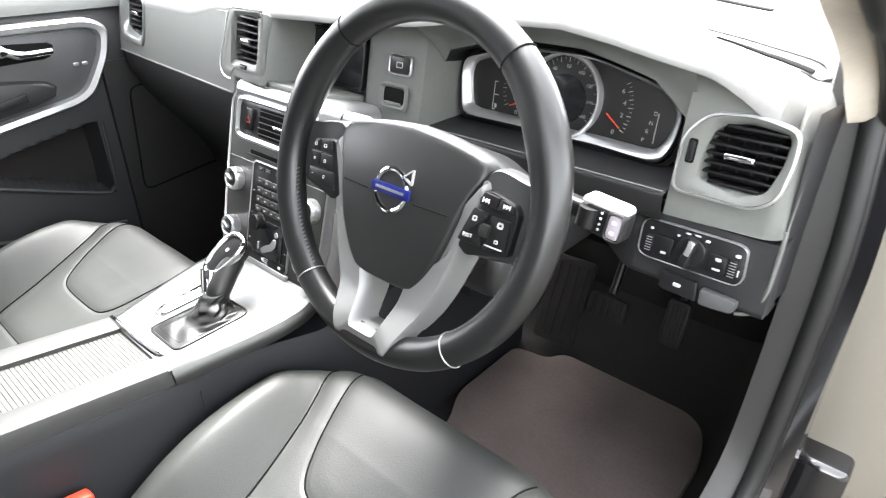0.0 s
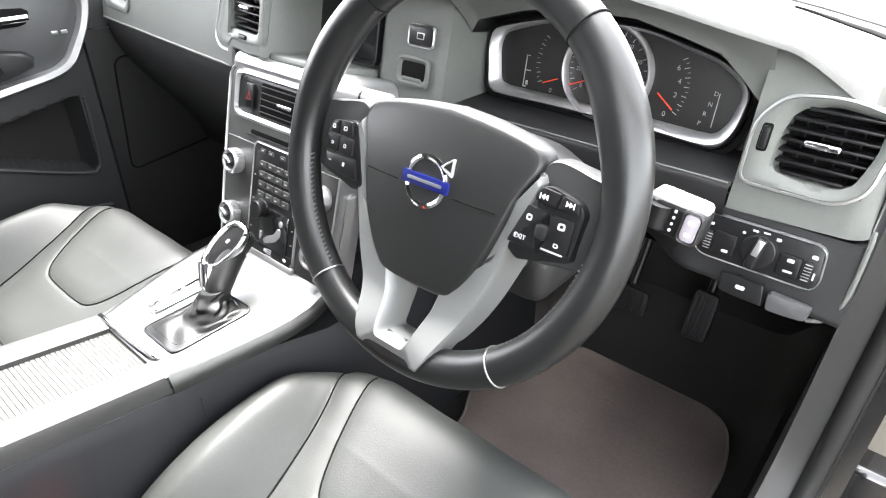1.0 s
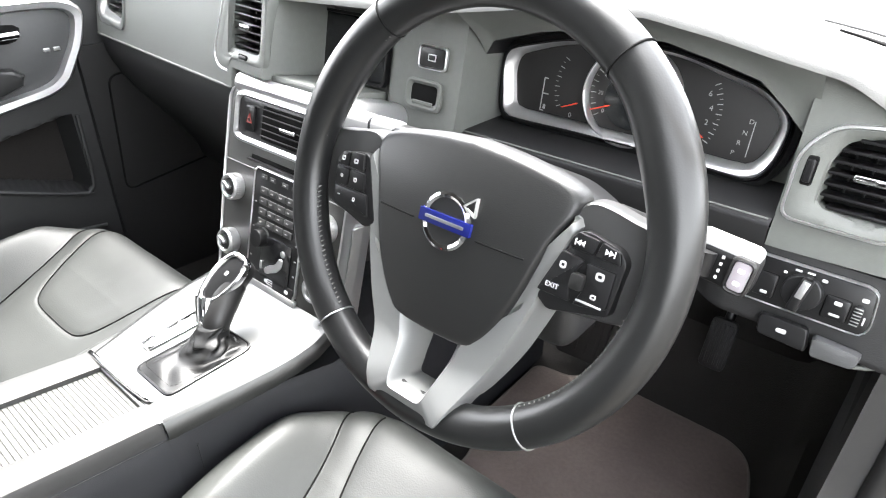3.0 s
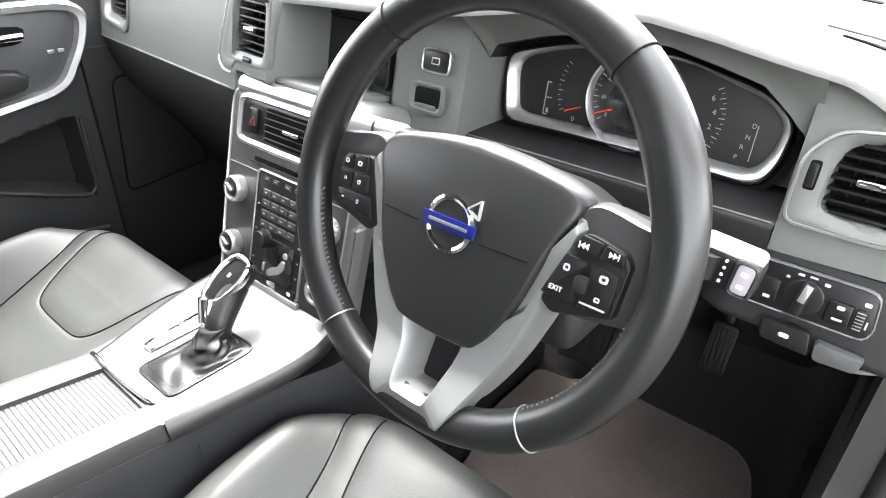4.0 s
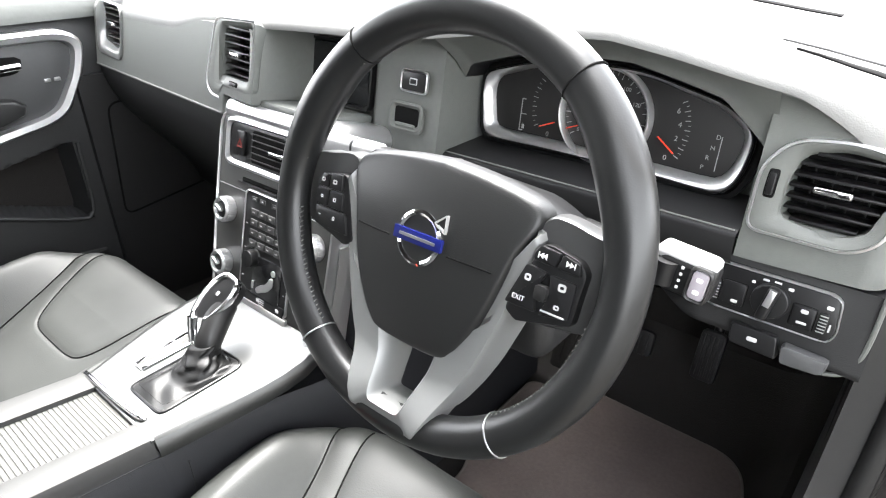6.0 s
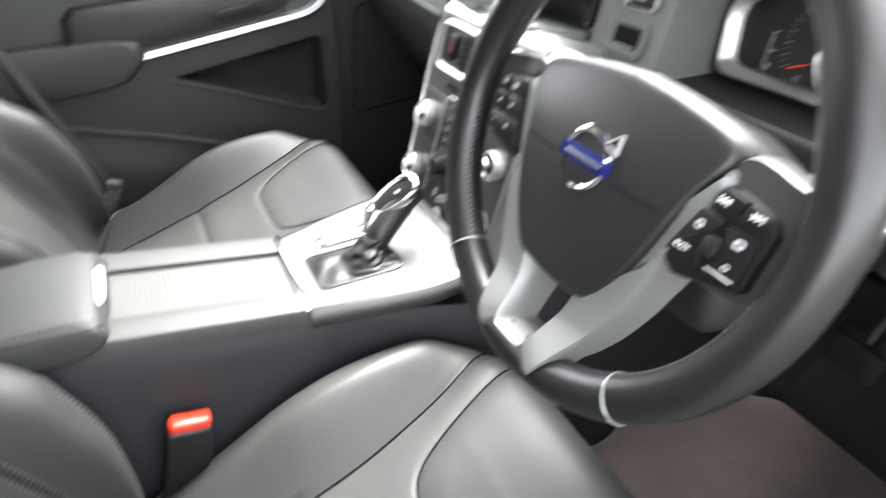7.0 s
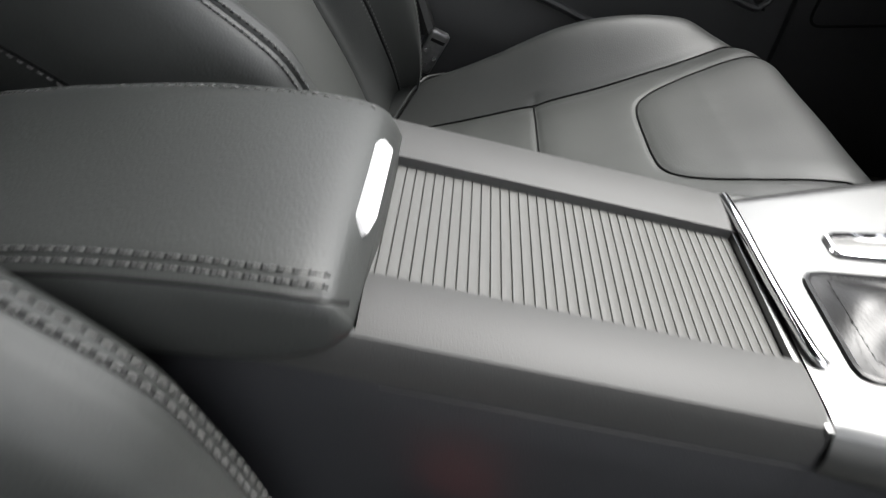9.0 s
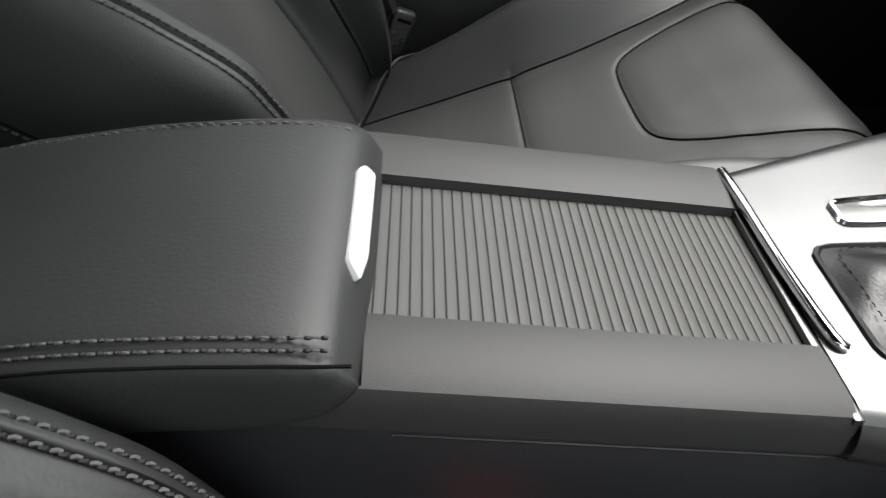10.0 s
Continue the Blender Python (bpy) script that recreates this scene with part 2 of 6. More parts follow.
def on(m, x, y, z=0.0):
    return m @ Vector((x, y, z))


def mirror(pts):
    """A closed outline from its right half, listed from the bottom to the top."""
    right = [Vector(p) for p in pts]
    return right + [Vector((-p.x, p.y)) for p in reversed(right)]


PAD_HALF = [(-0.105, 0.0), (-0.1035, 0.032), (-0.094, 0.0475), (-0.074, 0.0600), (-0.052, 0.0697), (-0.028, 0.0777), (0.006, 0.0872), (0.034, 0.0985), (0.05, 0.0995)]      # half width of the airbag cover at a height


def linear(table, x):
    if x <= table[0][0]:
        return table[0][1]
    for (a, p), (b, q) in zip(table, table[1:]):
        if x <= b:
            return p + (q - p) * (x - a) / (b - a)
    return table[-1][1]


def steering_wheel():
    w = thing("steering_wheel", WHEEL.translation, "black leather steering wheel with satin silver V spoke trim", "steering wheel")
    path, radii = [], []
    for i in range(120):
        a = 2 * math.pi * i / 120
        deg = math.degrees(a) % 360
        grip = max(math.exp(-((deg - c) / 16) ** 2) for c in (28, 152))
        thin = max(math.exp(-((deg - c) / 12) ** 2) for c in (2, 178, 358))
        r = 0.1695 - 0.002 * grip
        path.append(on(WHEEL, r * math.cos(a), r * math.sin(a)))
        radii.append(0.0168 + 0.0022 * grip - 0.0006 * thin)
    part("rim", tube(path, radii, 18, True), WHEEL_LEATHER, w)
    for deg in (52, 128, 232, 308):
        a = radians(deg)
        ring = frame_of(on(WHEEL, 0.1695 * math.cos(a), 0.1695 * math.sin(a)), on(WHEEL, math.cos(a), math.sin(a)) - WHEEL.translation, WHEEL.to_3x3() @ Vector((0, 0, 1)))
        loop = [on(ring, 0.0172 * math.cos(2 * math.pi * j / 24), 0.0172 * math.sin(2 * math.pi * j / 24)) for j in range(24)]
        part("rim_seam", tube(loop, 0.0008, 6, True), SEAM_SHADE if deg < 180 else SILVER, w, "" if deg < 180 else "silver seam ring")
    # lacing on the inner side of the rim
    bm = bmesh.new()
    for a0, a1 in ((188, 231), (309, 352), (129, 172), (8, 51)):
        for k in range(int((a1 - a0) / 1.7)):
            a = radians(a0 + k * 1.7)
            p, q = 0.1535, 0.1555
            tube([on(WHEEL, p * math.cos(a), p * math.sin(a), 0.0015), on(WHEEL, p * math.cos(a + 0.012), p * math.sin(a + 0.012), 0.0060)], 0.0007, 5, bm=bm)
    part("lacing", bm, STITCH, w, "grey lacing thread", kind="stuff")
    # hub shell behind
    hub = mirror([(0, -0.10), (0.05, -0.09), (0.09, -0.04), (0.108, 0.0), (0.104, 0.032), (0.07, 0.046), (0, 0.050)])
    part("hub_shell", plate(rounded(hub, 0.012), WHEEL, 0.045, 0.006, -0.075), SMOOTH, w)
    # spokes to the rim
    for s in (-1, 1):
        o = [(s * 0.080, -0.040), (s * 0.125, -0.041), (s * 0.158, -0.030), (s * 0.166, 0.004), (s * 0.160, 0.030), (s * 0.135, 0.037), (s * 0.100, 0.040), (s * 0.085, 0.01)]
        part("spoke", pillow([p for p in curve([Vector(q) for q in o], 6, True)], WHEEL, 0.019, 0.003, -0.0280, 64), SPOKE, w, "satin dark grey spoke")
    # silver V trim with the opening above its foot
    outer = mirror([(0.0, -0.177), (0.022, -0.1765), (0.034, -0.173), (0.0405, -0.165), (0.0535, -0.133), (0.070, -0.096), (0.079, -0.070), (0.088, -0.040), (0.095, -0.012), (0.101, 0.012), (0.1045, 0.024), (0.100, 0.030), (0.085, 0.031), (0.05, 0.031), (0.0, 0.031)])
    outer = curve(outer[1:-1], 4, True)
    hole = rounded([(-0.0145, -0.152), (0.0145, -0.152), (0.0215, -0.100), (-0.0215, -0.100)], 0.004)
    bm = bezel(outer, hole, WHEEL, [(0, -0.032), (0, -0.014), (0.025, -0.0065), (0.05, -0.0004), (0.07, 0.0008), (0.10, 0.0008), (0.135, 0.0008), (0.20, 0.0008), (0.80, 0.0008), (0.84, -0.001), (1, -0.016), (1, -0.038)], (0, -0.128), 220)
    back_to_wheel = WHEEL.inverted()
    for v in bm.verts:
        q = back_to_wheel @ v.co
        if q.z < -0.03 and q.y > -0.14:
            q.x *= 1 + 0.05 * window(-0.13, -0.05, q.y, 0.02)
        if q.y > -0.092 and q.z > -0.002 and abs(q.x) < linear(PAD_HALF, q.y) - 0.002:
            q.z = -0.012
        q.z += 0.017 * step(0.112, 0.160, -q.y) - 0.008 * step(0.166, 0.178, -q.y)
        v.co = WHEEL @ q
    part("spoke_trim", bm, TRIM, w, "satin silver V-shaped trim")
    # airbag cover
    pad = mirror([(0, -0.1055), (0.032, -0.1035), (0.0475, -0.094), (0.0600, -0.074), (0.0697, -0.052), (0.0777, -0.028), (0.0872, 0.006), (0.0985, 0.034), (0.088, 0.047), (0.045, 0.0555), (0, 0.059)])
    pad = curve(pad[1:-1], 5, True)
    bm = pillow(pad, WHEEL, 0.016, 0.0115, -0.018, 160, (0, -0.02), even=True)
    for v in bm.verts:
        q = back_to_wheel @ v.co
        q.z -= 2.4 * max(0, q.y - 0.004) ** 2
        v.co = WHEEL @ q
    part("airbag_cover", bm, SOFT_BLACK, w, "soft black airbag cover")
    for x0, x1 in ((-0.073, -0.033), (0.029, 0.070)):
        line = [(x0 + (x1 - x0) * i / 12, -0.0130) for i in range(13)]
        part("crease", tube([on(WHEEL, x, y, -0.0019 + 0.0115 * (1 - ((x / 0.0995) ** 2 + ((y + 0.02) / 0.0855) ** 2) / 1.42)) for x, y in line], 0.0007, 6), SEAM_SHADE, w)
    # emblem
    em = WHEEL @ Matrix.Translation((-0.001, -0.007, 0.0080))
    e = part("emblem", bezel(circle(0.0232, 40), circle(0.0186, 40), em, [(0, 0), (0, 0.002), (0.5, 0.0032), (1, 0.002), (1, 0)], (0, 0), 48), CHROME, w, "round chrome emblem with blue band")
    part("band", plate(rect(0.0505, 0.0108, 0.001), em, 0.0038, 0.0004), BLUE, e, "blue enamel band")
    part("band_bar", plate(rect(0.038, 0.0026, 0.001), em, 0.0005, 0.0001, 0.0038), SILVER, e, "plain silver bar")
    part("emblem_arrow", bezel(rounded([(0.012, 0.016), (0.026, 0.010), (0.0255, 0.0265)], 0.001), rounded([(0.0148, 0.0168), (0.0245, 0.0125), (0.0241, 0.0245)], 0.0004), em, [(0, 0), (0, 0.0028), (1, 0.0028), (1, 0)], (0.0212, 0.0178), 36), EMBLEM_SILVER, e)
    return w


EMBLEM_SILVER = material("emblem_silver", (0.62, 0.62, 0.62), 0.3, metal=0.5, mottle=0.02)
TRIM = material("silver_trim_paint", (0.195, 0.198, 0.196), 0.36, metal=0.3, mottle=0.03)
SPOKE = material("satin_grey_plastic", (0.060, 0.060, 0.060), 0.36, metal=0.3, mottle=0.05)
SOFT_BLACK = material("soft_black_plastic", (0.0115, 0.0117, 0.0117), 0.42, grain=0.2, size=0.0009, cells=True)
steering_wheel()

# ---- centre console ----
CON = 0.14                                   # the console's top falls forwards


def con_z(y):
    return 0.587 - CON * (y + 0.175)


def console():
    c = thing("centre_console", (0, -0.2, 0.24), "dark grey centre console with ribbed roller cover", "console")
    # side walls and shell as a loft along y
    loops = []
    for y, half, drop in ((-0.98, 0.098, 0.0), (-0.60, 0.096, 0.0), (-0.396, 0.094, 0.0), (-0.384, 0.094, 0.0), (-0.176, 0.094, 0.0), (-0.172, 0.094, 0.012), (0.05, 0.118, 0.020), (0.20, 0.116, 0.02), (0.60, 0.116, 0.02)):
        z = con_z(min(y, 0.05)) - drop if y > -0.39 else 0.55 + 0.10 * (y + 0.98)
        side = [(half + 0.016, 0.20), (half + 0.012, 0.40), (half + 0.004, z - 0.050), (half - 0.001, z - 0.012), (half - 0.010, z)]
        prof = [(-x, q) for x, q in side] + [(-0.055, z - 0.004), (-0.052, z - 0.03), (0.058, z - 0.03), (0.060, z - 0.004)] + [(x, q) for x, q in reversed(side)]
        loops.append([(x, y, q) for x, q in prof])
    bm = bmesh.new()
    rings(bm, loops, False)
    part("side_shell", bm, SIDE, c, smooth=30)
    # rails on both sides of the roller cover
    for s in (-1, 1):
        loops = []
        for y in (-0.450, -0.176):
            z = con_z(y)
            loops.append([(s * (0.052 if s > 0 else 0.046), y, z - 0.004), (s * (0.053 if s > 0 else 0.047), y, z + 0.0015), (s * 0.060, y, z + 0.003), (s * 0.082, y, z + 0.003), (s * 0.090, y, z), (s * 0.093, y, z - 0.006), (s * 0.0945, y, z - 0.022), (s * 0.090, y, z - 0.022)])
        bm = bmesh.new()
        rings(bm, loops, True, True, True)
        part("rail", bm, RAIL, c)
    # roller cover slats
    n = 40
    y0, y1 = -0.398, -0.1785
    for i in range(n):
        a, b = y0 + (y1 - y0) * i / n, y0 + (y1 - y0) * (i + 1) / n
        w = b - a
        loops = []
        for x in (-0.0465, 0.0525):
            loops.append([(x, a + w * f, con_z(a + w * f) + h) for f, h in ((0.0, -0.0053), (0.04, -0.0047), (0.10, -0.0044), (0.90, -0.0044), (0.96, -0.0047), (1.0, -0.0053))])
        bm = bmesh.new()
        rings(bm, loops, False)
        part("slat", bm, SLAT, c)
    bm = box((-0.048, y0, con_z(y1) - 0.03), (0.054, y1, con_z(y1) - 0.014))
    part("cover_bed", bm, SEAM_SHADE, c)
    # thin shut line along the side
    path = [(0.0953, y, con_z(y) - 0.0240) for y in (-0.372, -0.3, -0.2, -0.172)]
    part("shut_line", tube(path, 0.0007, 5), DARK, c)
    part("side_joint", tube([(0.1075, -0.150, 0.545), (0.1110, -0.150, 0.45), (0.1140, -0.150, 0.35), (0.116, -0.150, 0.26)], 0.0010, 6), DARK, c)
    return c


RAIL = material("rail_plastic", (0.027, 0.027, 0.026), 0.62, grain=0.2, size=0.0009, cells=True)
SLAT = material("slat_plastic", (0.046, 0.046, 0.043), 0.6, grain=0.15, size=0.0008)
console()



# grey of the added wall that limits light from the right
WALLGREY = material("shade_wall_grey", (0.24, 0.235, 0.225), 0.9, grain=0.5, size=0.01, mottle=0.25)
# roof colour chosen dark to cut bounce light; never in view
ROOF_DARK = material("roof_dark", (0.05, 0.049, 0.048), 0.95, grain=0.4, size=0.001)
CREAM = material("pale_body_paint", (0.22, 0.20, 0.17), 0.35, coat=0.5, mottle=0.05)
SMOOTHGREY = material("door_panel_plastic", (0.050, 0.051, 0.052), 0.5, grain=0.2, size=0.001, cells=True)
BUCKLE_DARK = material("scuffed_grey_plastic", (0.11, 0.11, 0.11), 0.3, metal=0.4, mottle=0.5)
BUCKLE_GREY = material("pale_grey_plastic", (0.36, 0.36, 0.36), 0.35)


def along(pts, gap):
    """Points at even steps along a polyline, with the direction there."""
    out, left = [], 0.0
    for a, b in zip(pts, pts[1:]):
        d = b - a
        n = d.length
        while left < n:
            out.append((a + d * (left / n), d / n))
            left += gap
        left -= n
    return out


def stitches(path, normal_of, offset, bm, length=0.0030, gap=0.0068, r=0.0008):
    """A row of thread stitches beside a seam: path of points, offset sideways along the surface."""
    for p, d in along(path, gap):
        n = normal_of(p)
        q = p + n.cross(d).normalized() * offset + n * 0.0003
        tube([q - d * length / 2 - n * 0.0006, q - d * length * 0.2 + n * r * 0.7, q + d * length * 0.2 + n * r * 0.7, q + d * length / 2 - n * 0.0006], r, 5, bm=bm)
    return bm


def holes(path, normal_of, offset, bm, gap=0.0068, length=0.0030, r=0.0008):
    """Dark bars between the stitches of such a row: the puckers' shade as colour."""
    for p, d in along(path, gap):
        n = normal_of(p)
        q = p + n.cross(d).normalized() * offset + d * gap / 2 + n * 0.0001
        tube([q - d * length / 2 - n * 0.0006, q + n * 0.0002, q + d * length / 2 - n * 0.0006], r, 5, bm=bm)
    return bm


def armrest():
    a = thing("armrest", (0, -0.55, 0.55), "dark grey leather armrest lid with double stitching", "armrest")
    def crown(y):
        return lerp_table([(-0.80, 0.572), (-0.70, 0.603), (-0.62, 0.627), (-0.56, 0.640), (-0.50, 0.648), (-0.44, 0.6510), (-0.408, 0.6495), (-0.395, 0.6465), (-0.3865, 0.640), (-0.3810, 0.629)], y)
    def section(y, nose):
        z = crown(y)
        e = min(1, max(0, (y + 0.433) / 0.052))
        low = min(0.603, crown(min(y, -0.41)) - 0.046) + 0.031 * (1 - math.sqrt(1 - e * e))
        ys = [(0.086 - 0.008 * nose, low), (0.100 - 0.006 * nose, low + (z - low) * 0.08), (0.1045 - 0.006 * nose, low + (z - low) * 0.30), (0.1025 - 0.005 * nose, z - (z - low) * 0.16), (0.0965, z - 0.0020), (0.0925, z - 0.0004), (0.080, z + 0.0015), (0.045, z + 0.003), (0.0, z + 0.0035),
              (-0.040, z + 0.001), (-0.056, z - 0.004), (-0.066, z - 0.012), (-0.0725, z - 0.024), (-0.074, z - 0.040), (-0.070, min(0.603, z - 0.046))]
        return [(x, y, q) for x, q in ys]
    stations = [(-0.80, 0), (-0.70, 0), (-0.62, 0), (-0.56, 0), (-0.50, 0), (-0.45, 0), (-0.428, 0), (-0.415, 0.0), (-0.405, 0.04), (-0.396, 0.12), (-0.391, 0.28), (-0.3885, 0.42), (-0.3840, 0.75), (-0.3812, 1.0)]
    cols = [section(y, n) for y, n in stations]
    loops = [[Vector(p) for p in curve(c, 4)] for c in cols]
    bm = bmesh.new()
    rings(bm, loops, False, False, False)
    last = [v for v in bm.verts][-len(loops[0]):]
    bm.faces.new(last)
    part("lid", bm, LEATHER, a, smooth=50)
    # welted seam and double stitching along the side, single row along the far edge
    seam = curve([(0.1008, y, crown(min(y, -0.41)) - 0.0046) for y in (-0.78, -0.7, -0.6, -0.5, -0.45, -0.42, -0.395, -0.3825)], 6)
    part("welt", tube(seam, 0.0008, 6), SEAM_SHADE, a)
    mid = curve([(0.0955, y, crown(min(y, -0.41)) - 0.0014) for y in (-0.78, -0.7, -0.6, -0.5, -0.45, -0.42, -0.392)], 6)
    bm, dark = bmesh.new(), bmesh.new()
    up = Vector((0.5, 0, 0.86)).normalized()
    for off in (0.0036, -0.0008):
        stitches(mid, lambda p: up, off, bm, 0.0026, 0.0058, 0.00055)
        holes(mid, lambda p: up, off, dark, 0.0058, 0.0018, 0.0008)
    part("side_stitching", bm, STITCH, a, "grey double stitching", kind="stuff")
    part("side_pucker", dark, PUCKER_SHADE, a, kind="stuff")
    far = curve([(-0.044, y, crown(y) + 0.0002) for y in (-0.70, -0.6, -0.5, -0.45, -0.42, -0.395)], 6)
    bm = bmesh.new()
    stitches(far, lambda p: Vector((-0.25, 0, 0.97)), 0.0, bm, 0.0036, 0.0062, 0.0006)
    part("edge_stitching", bm, STITCH, a, "grey stitching", kind="stuff")
    part("edge_welt", tube([p + Vector((-0.004, 0, -0.0016)) for p in far], 0.0013, 6), LEATHER, a)
    # release catch in the front edge
    m = frame_of((0.0205, -0.3880, 0.6415), (-1, 0, 0), (0, -0.66, 0.75))
    o = rounded([(0.036, -0.0060), (-0.022, -0.0060), (-0.037, -0.0030), (-0.030, 0.0040), (0.031, 0.0045), (0.037, 0.001)], 0.0025)
    part("catch", plate(o, m, 0.0045, 0.0007, 0.000), CATCH, a, "bright satin release catch")
    part("catch_recess", plate(inset(o, -0.0015), m, 0.003, 0.001, -0.003), SEAM_SHADE, a)
    return a


CATCH = material("bright_catch", (0.78, 0.78, 0.78), 0.30, metal=0.15, mottle=0.02)
SATIN = material("satin_metal", (0.60, 0.60, 0.605), 0.30, metal=0.85, mottle=0.03)
armrest()


# ---- seats ----
SEAM_A = [(0.160, -0.47), (0.152, -0.40), (0.144, -0.32), (0.139, -0.24), (0.142, -0.16), (0.156, -0.08), (0.172, -0.03), (0.194, 0.015), (0.208, 0.045)]
SEAM_B = [(0.0, -0.132), (0.045, -0.1315), (0.074, -0.127), (0.093, -0.113), (0.108, -0.088), (0.122, -0.055), (0.137, -0.012), (0.150, 0.03), (0.155, 0.05)]


def near(x, y, line):
    """Distance from (x, y) to a polyline."""
    best = 9.0
    for (ax, ay), (bx, by) in zip(line, line[1:]):
        dx, dy = bx - ax, by - ay
        t = max(0.0, min(1.0, ((x - ax) * dx + (y - ay) * dy) / (dx * dx + dy * dy)))
        best = min(best, (x - ax - t * dx) ** 2 + (y - ay - t * dy) ** 2)
    return math.sqrt(best)


def at_y(line, y):
    for (ax, ay), (bx, by) in zip(line, line[1:]):
        if ay <= y <= by and by > ay:
            return ax + (bx - ax) * (y - ay) / (by - ay)
    return line[0][0] if y < line[0][1] else line[-1][0]


LINE_A = [tuple(p) for p in curve([Vector(p) for p in SEAM_A], 8)]
LINE_B = [tuple(p) for p in curve([Vector(p) for p in SEAM_B], 8)]


def cushion_z(x, y):
    ax = abs(x)
    flat = 0.334 + 0.40 * (y + 0.47) if y < -0.06 else lerp_table([(-0.06, 0.498), (0.0, 0.517), (0.05, 0.523), (0.1, 0.523)], y)
    bolster = lerp_table([(-0.47, 0.372), (-0.395, 0.410), (-0.305, 0.456), (-0.22, 0.506), (-0.14, 0.531), (-0.06, 0.537), (0.0, 0.527), (0.08, 0.515)], y)
    sa, sb = at_y(LINE_A, y), at_y(LINE_B, y) if y > -0.131 else -1
    k = step(sa - 0.012, sa + 0.070, ax)
    z = flat * (1 - k) + bolster * k
    da = near(ax, y, LINE_A)
    z -= 0.0026 * math.exp(-(da / 0.0045) ** 2) + 0.0026 * math.exp(-(da / 0.016) ** 2)
    if ax < sa + 0.01:
        db, dc = near(ax, y, LINE_B), abs(y + 0.2445)
        z -= 0.0018 * math.exp(-(db / 0.0040) ** 2) + 0.0012 * math.exp(-(db / 0.014) ** 2)
        z -= 0.0020 * math.exp(-(dc / 0.0042) ** 2) + 0.0020 * math.exp(-(dc / 0.016) ** 2)
        if ax < sb:
            z += 0.0015 * step(0, 0.03, db)
    # soft unevenness of the padding
    z += 0.0013 * noise.noise(Vector((x * 12, y * 12, 3.1))) + 0.0002 * noise.noise(Vector((x * 40, y * 40, 7.7)))
    W, F, r, R = 0.262, 0.070, 0.135, 0.062
    qx, qy = ax - (W - r), y - (F - r)
    d = r - math.hypot(max(qx, 0), max(qy, 0)) - min(max(qx, qy), 0)
    if d < R:
        e = 1 - max(0, d) / R
        z -= (R - math.sqrt(max(0, R * R * (1 - e * e)))) * 0.92
    return z


def cushion_edge(a):
    """Plan outline of the cushion at angle a round (0, -0.20)."""
    W, F, r, B = 0.262, 0.070, 0.135, -0.50
    dx, dy = math.cos(a), math.sin(a)
    lo, hi = 0.0, 0.6
    for _ in range(26):
        t = (lo + hi) / 2
        x, y = abs(dx * t), -0.20 + dy * t
        qx, qy = x - (W - r), y - (F - r)
        inside = y > B and r - math.hypot(max(qx, 0), max(qy, 0)) - min(max(qx, qy), 0) > 0
        lo, hi = (t, hi) if inside else (lo, t)
    return lo


def back_section(u):
    """Half section of the backrest at height u: (distance from the middle, forward)."""
    nb = lerp_table([(-0.10, -0.01), (0, 0.050), (0.04, 0.078), (0.10, 0.105), (0.17, 0.124), (0.24, 0.127), (0.31, 0.104), (0.36, 0.078), (0.45, 0.055), (0.66, 0.030)], u)
    se = lerp_table([(0, 0.156), (0.10, 0.168), (0.25, 0.158), (0.66, 0.130)], u)
    st = lerp_table([(0, 0.226), (0.06, 0.214), (0.13, 0.201), (0.22, 0.191), (0.33, 0.185), (0.66, 0.170)], u)
    w = lerp_table([(0, 0.250), (0.10, 0.264), (0.3, 0.272), (0.66, 0.235)], u)
    mid = 0.012 * math.sin(min(1, max(0, u) / 0.5) * math.pi)
    return [(0.0, mid), (se * 0.5, mid + 0.001), (se - 0.014, mid + 0.003), (se - 0.003, mid - 0.001), (se, mid - 0.004), (se + 0.004, mid + 0.004), (se + 0.011, nb * 0.14 + mid * 0.5),
            (st - 0.010, nb * 0.40), (st - 0.0035, nb * 0.48 + 0.0012), (st, nb * 0.515 - 0.0030), (st + 0.0035, nb * 0.58 + 0.0016), (st * 0.5 + (w - 0.052) * 0.5, nb * 0.90), (w - 0.052, nb - 0.001), (w - 0.042, nb), (w - 0.0375, nb - 0.0008), (w - 0.0348, nb - 0.0072), (w - 0.0315, nb - 0.0024), (w - 0.016, nb - 0.018), (w - 0.006, nb - 0.070), (w - 0.005, nb - 0.115), (w - 0.006, nb - 0.14), (w - 0.014, nb - 0.19)]


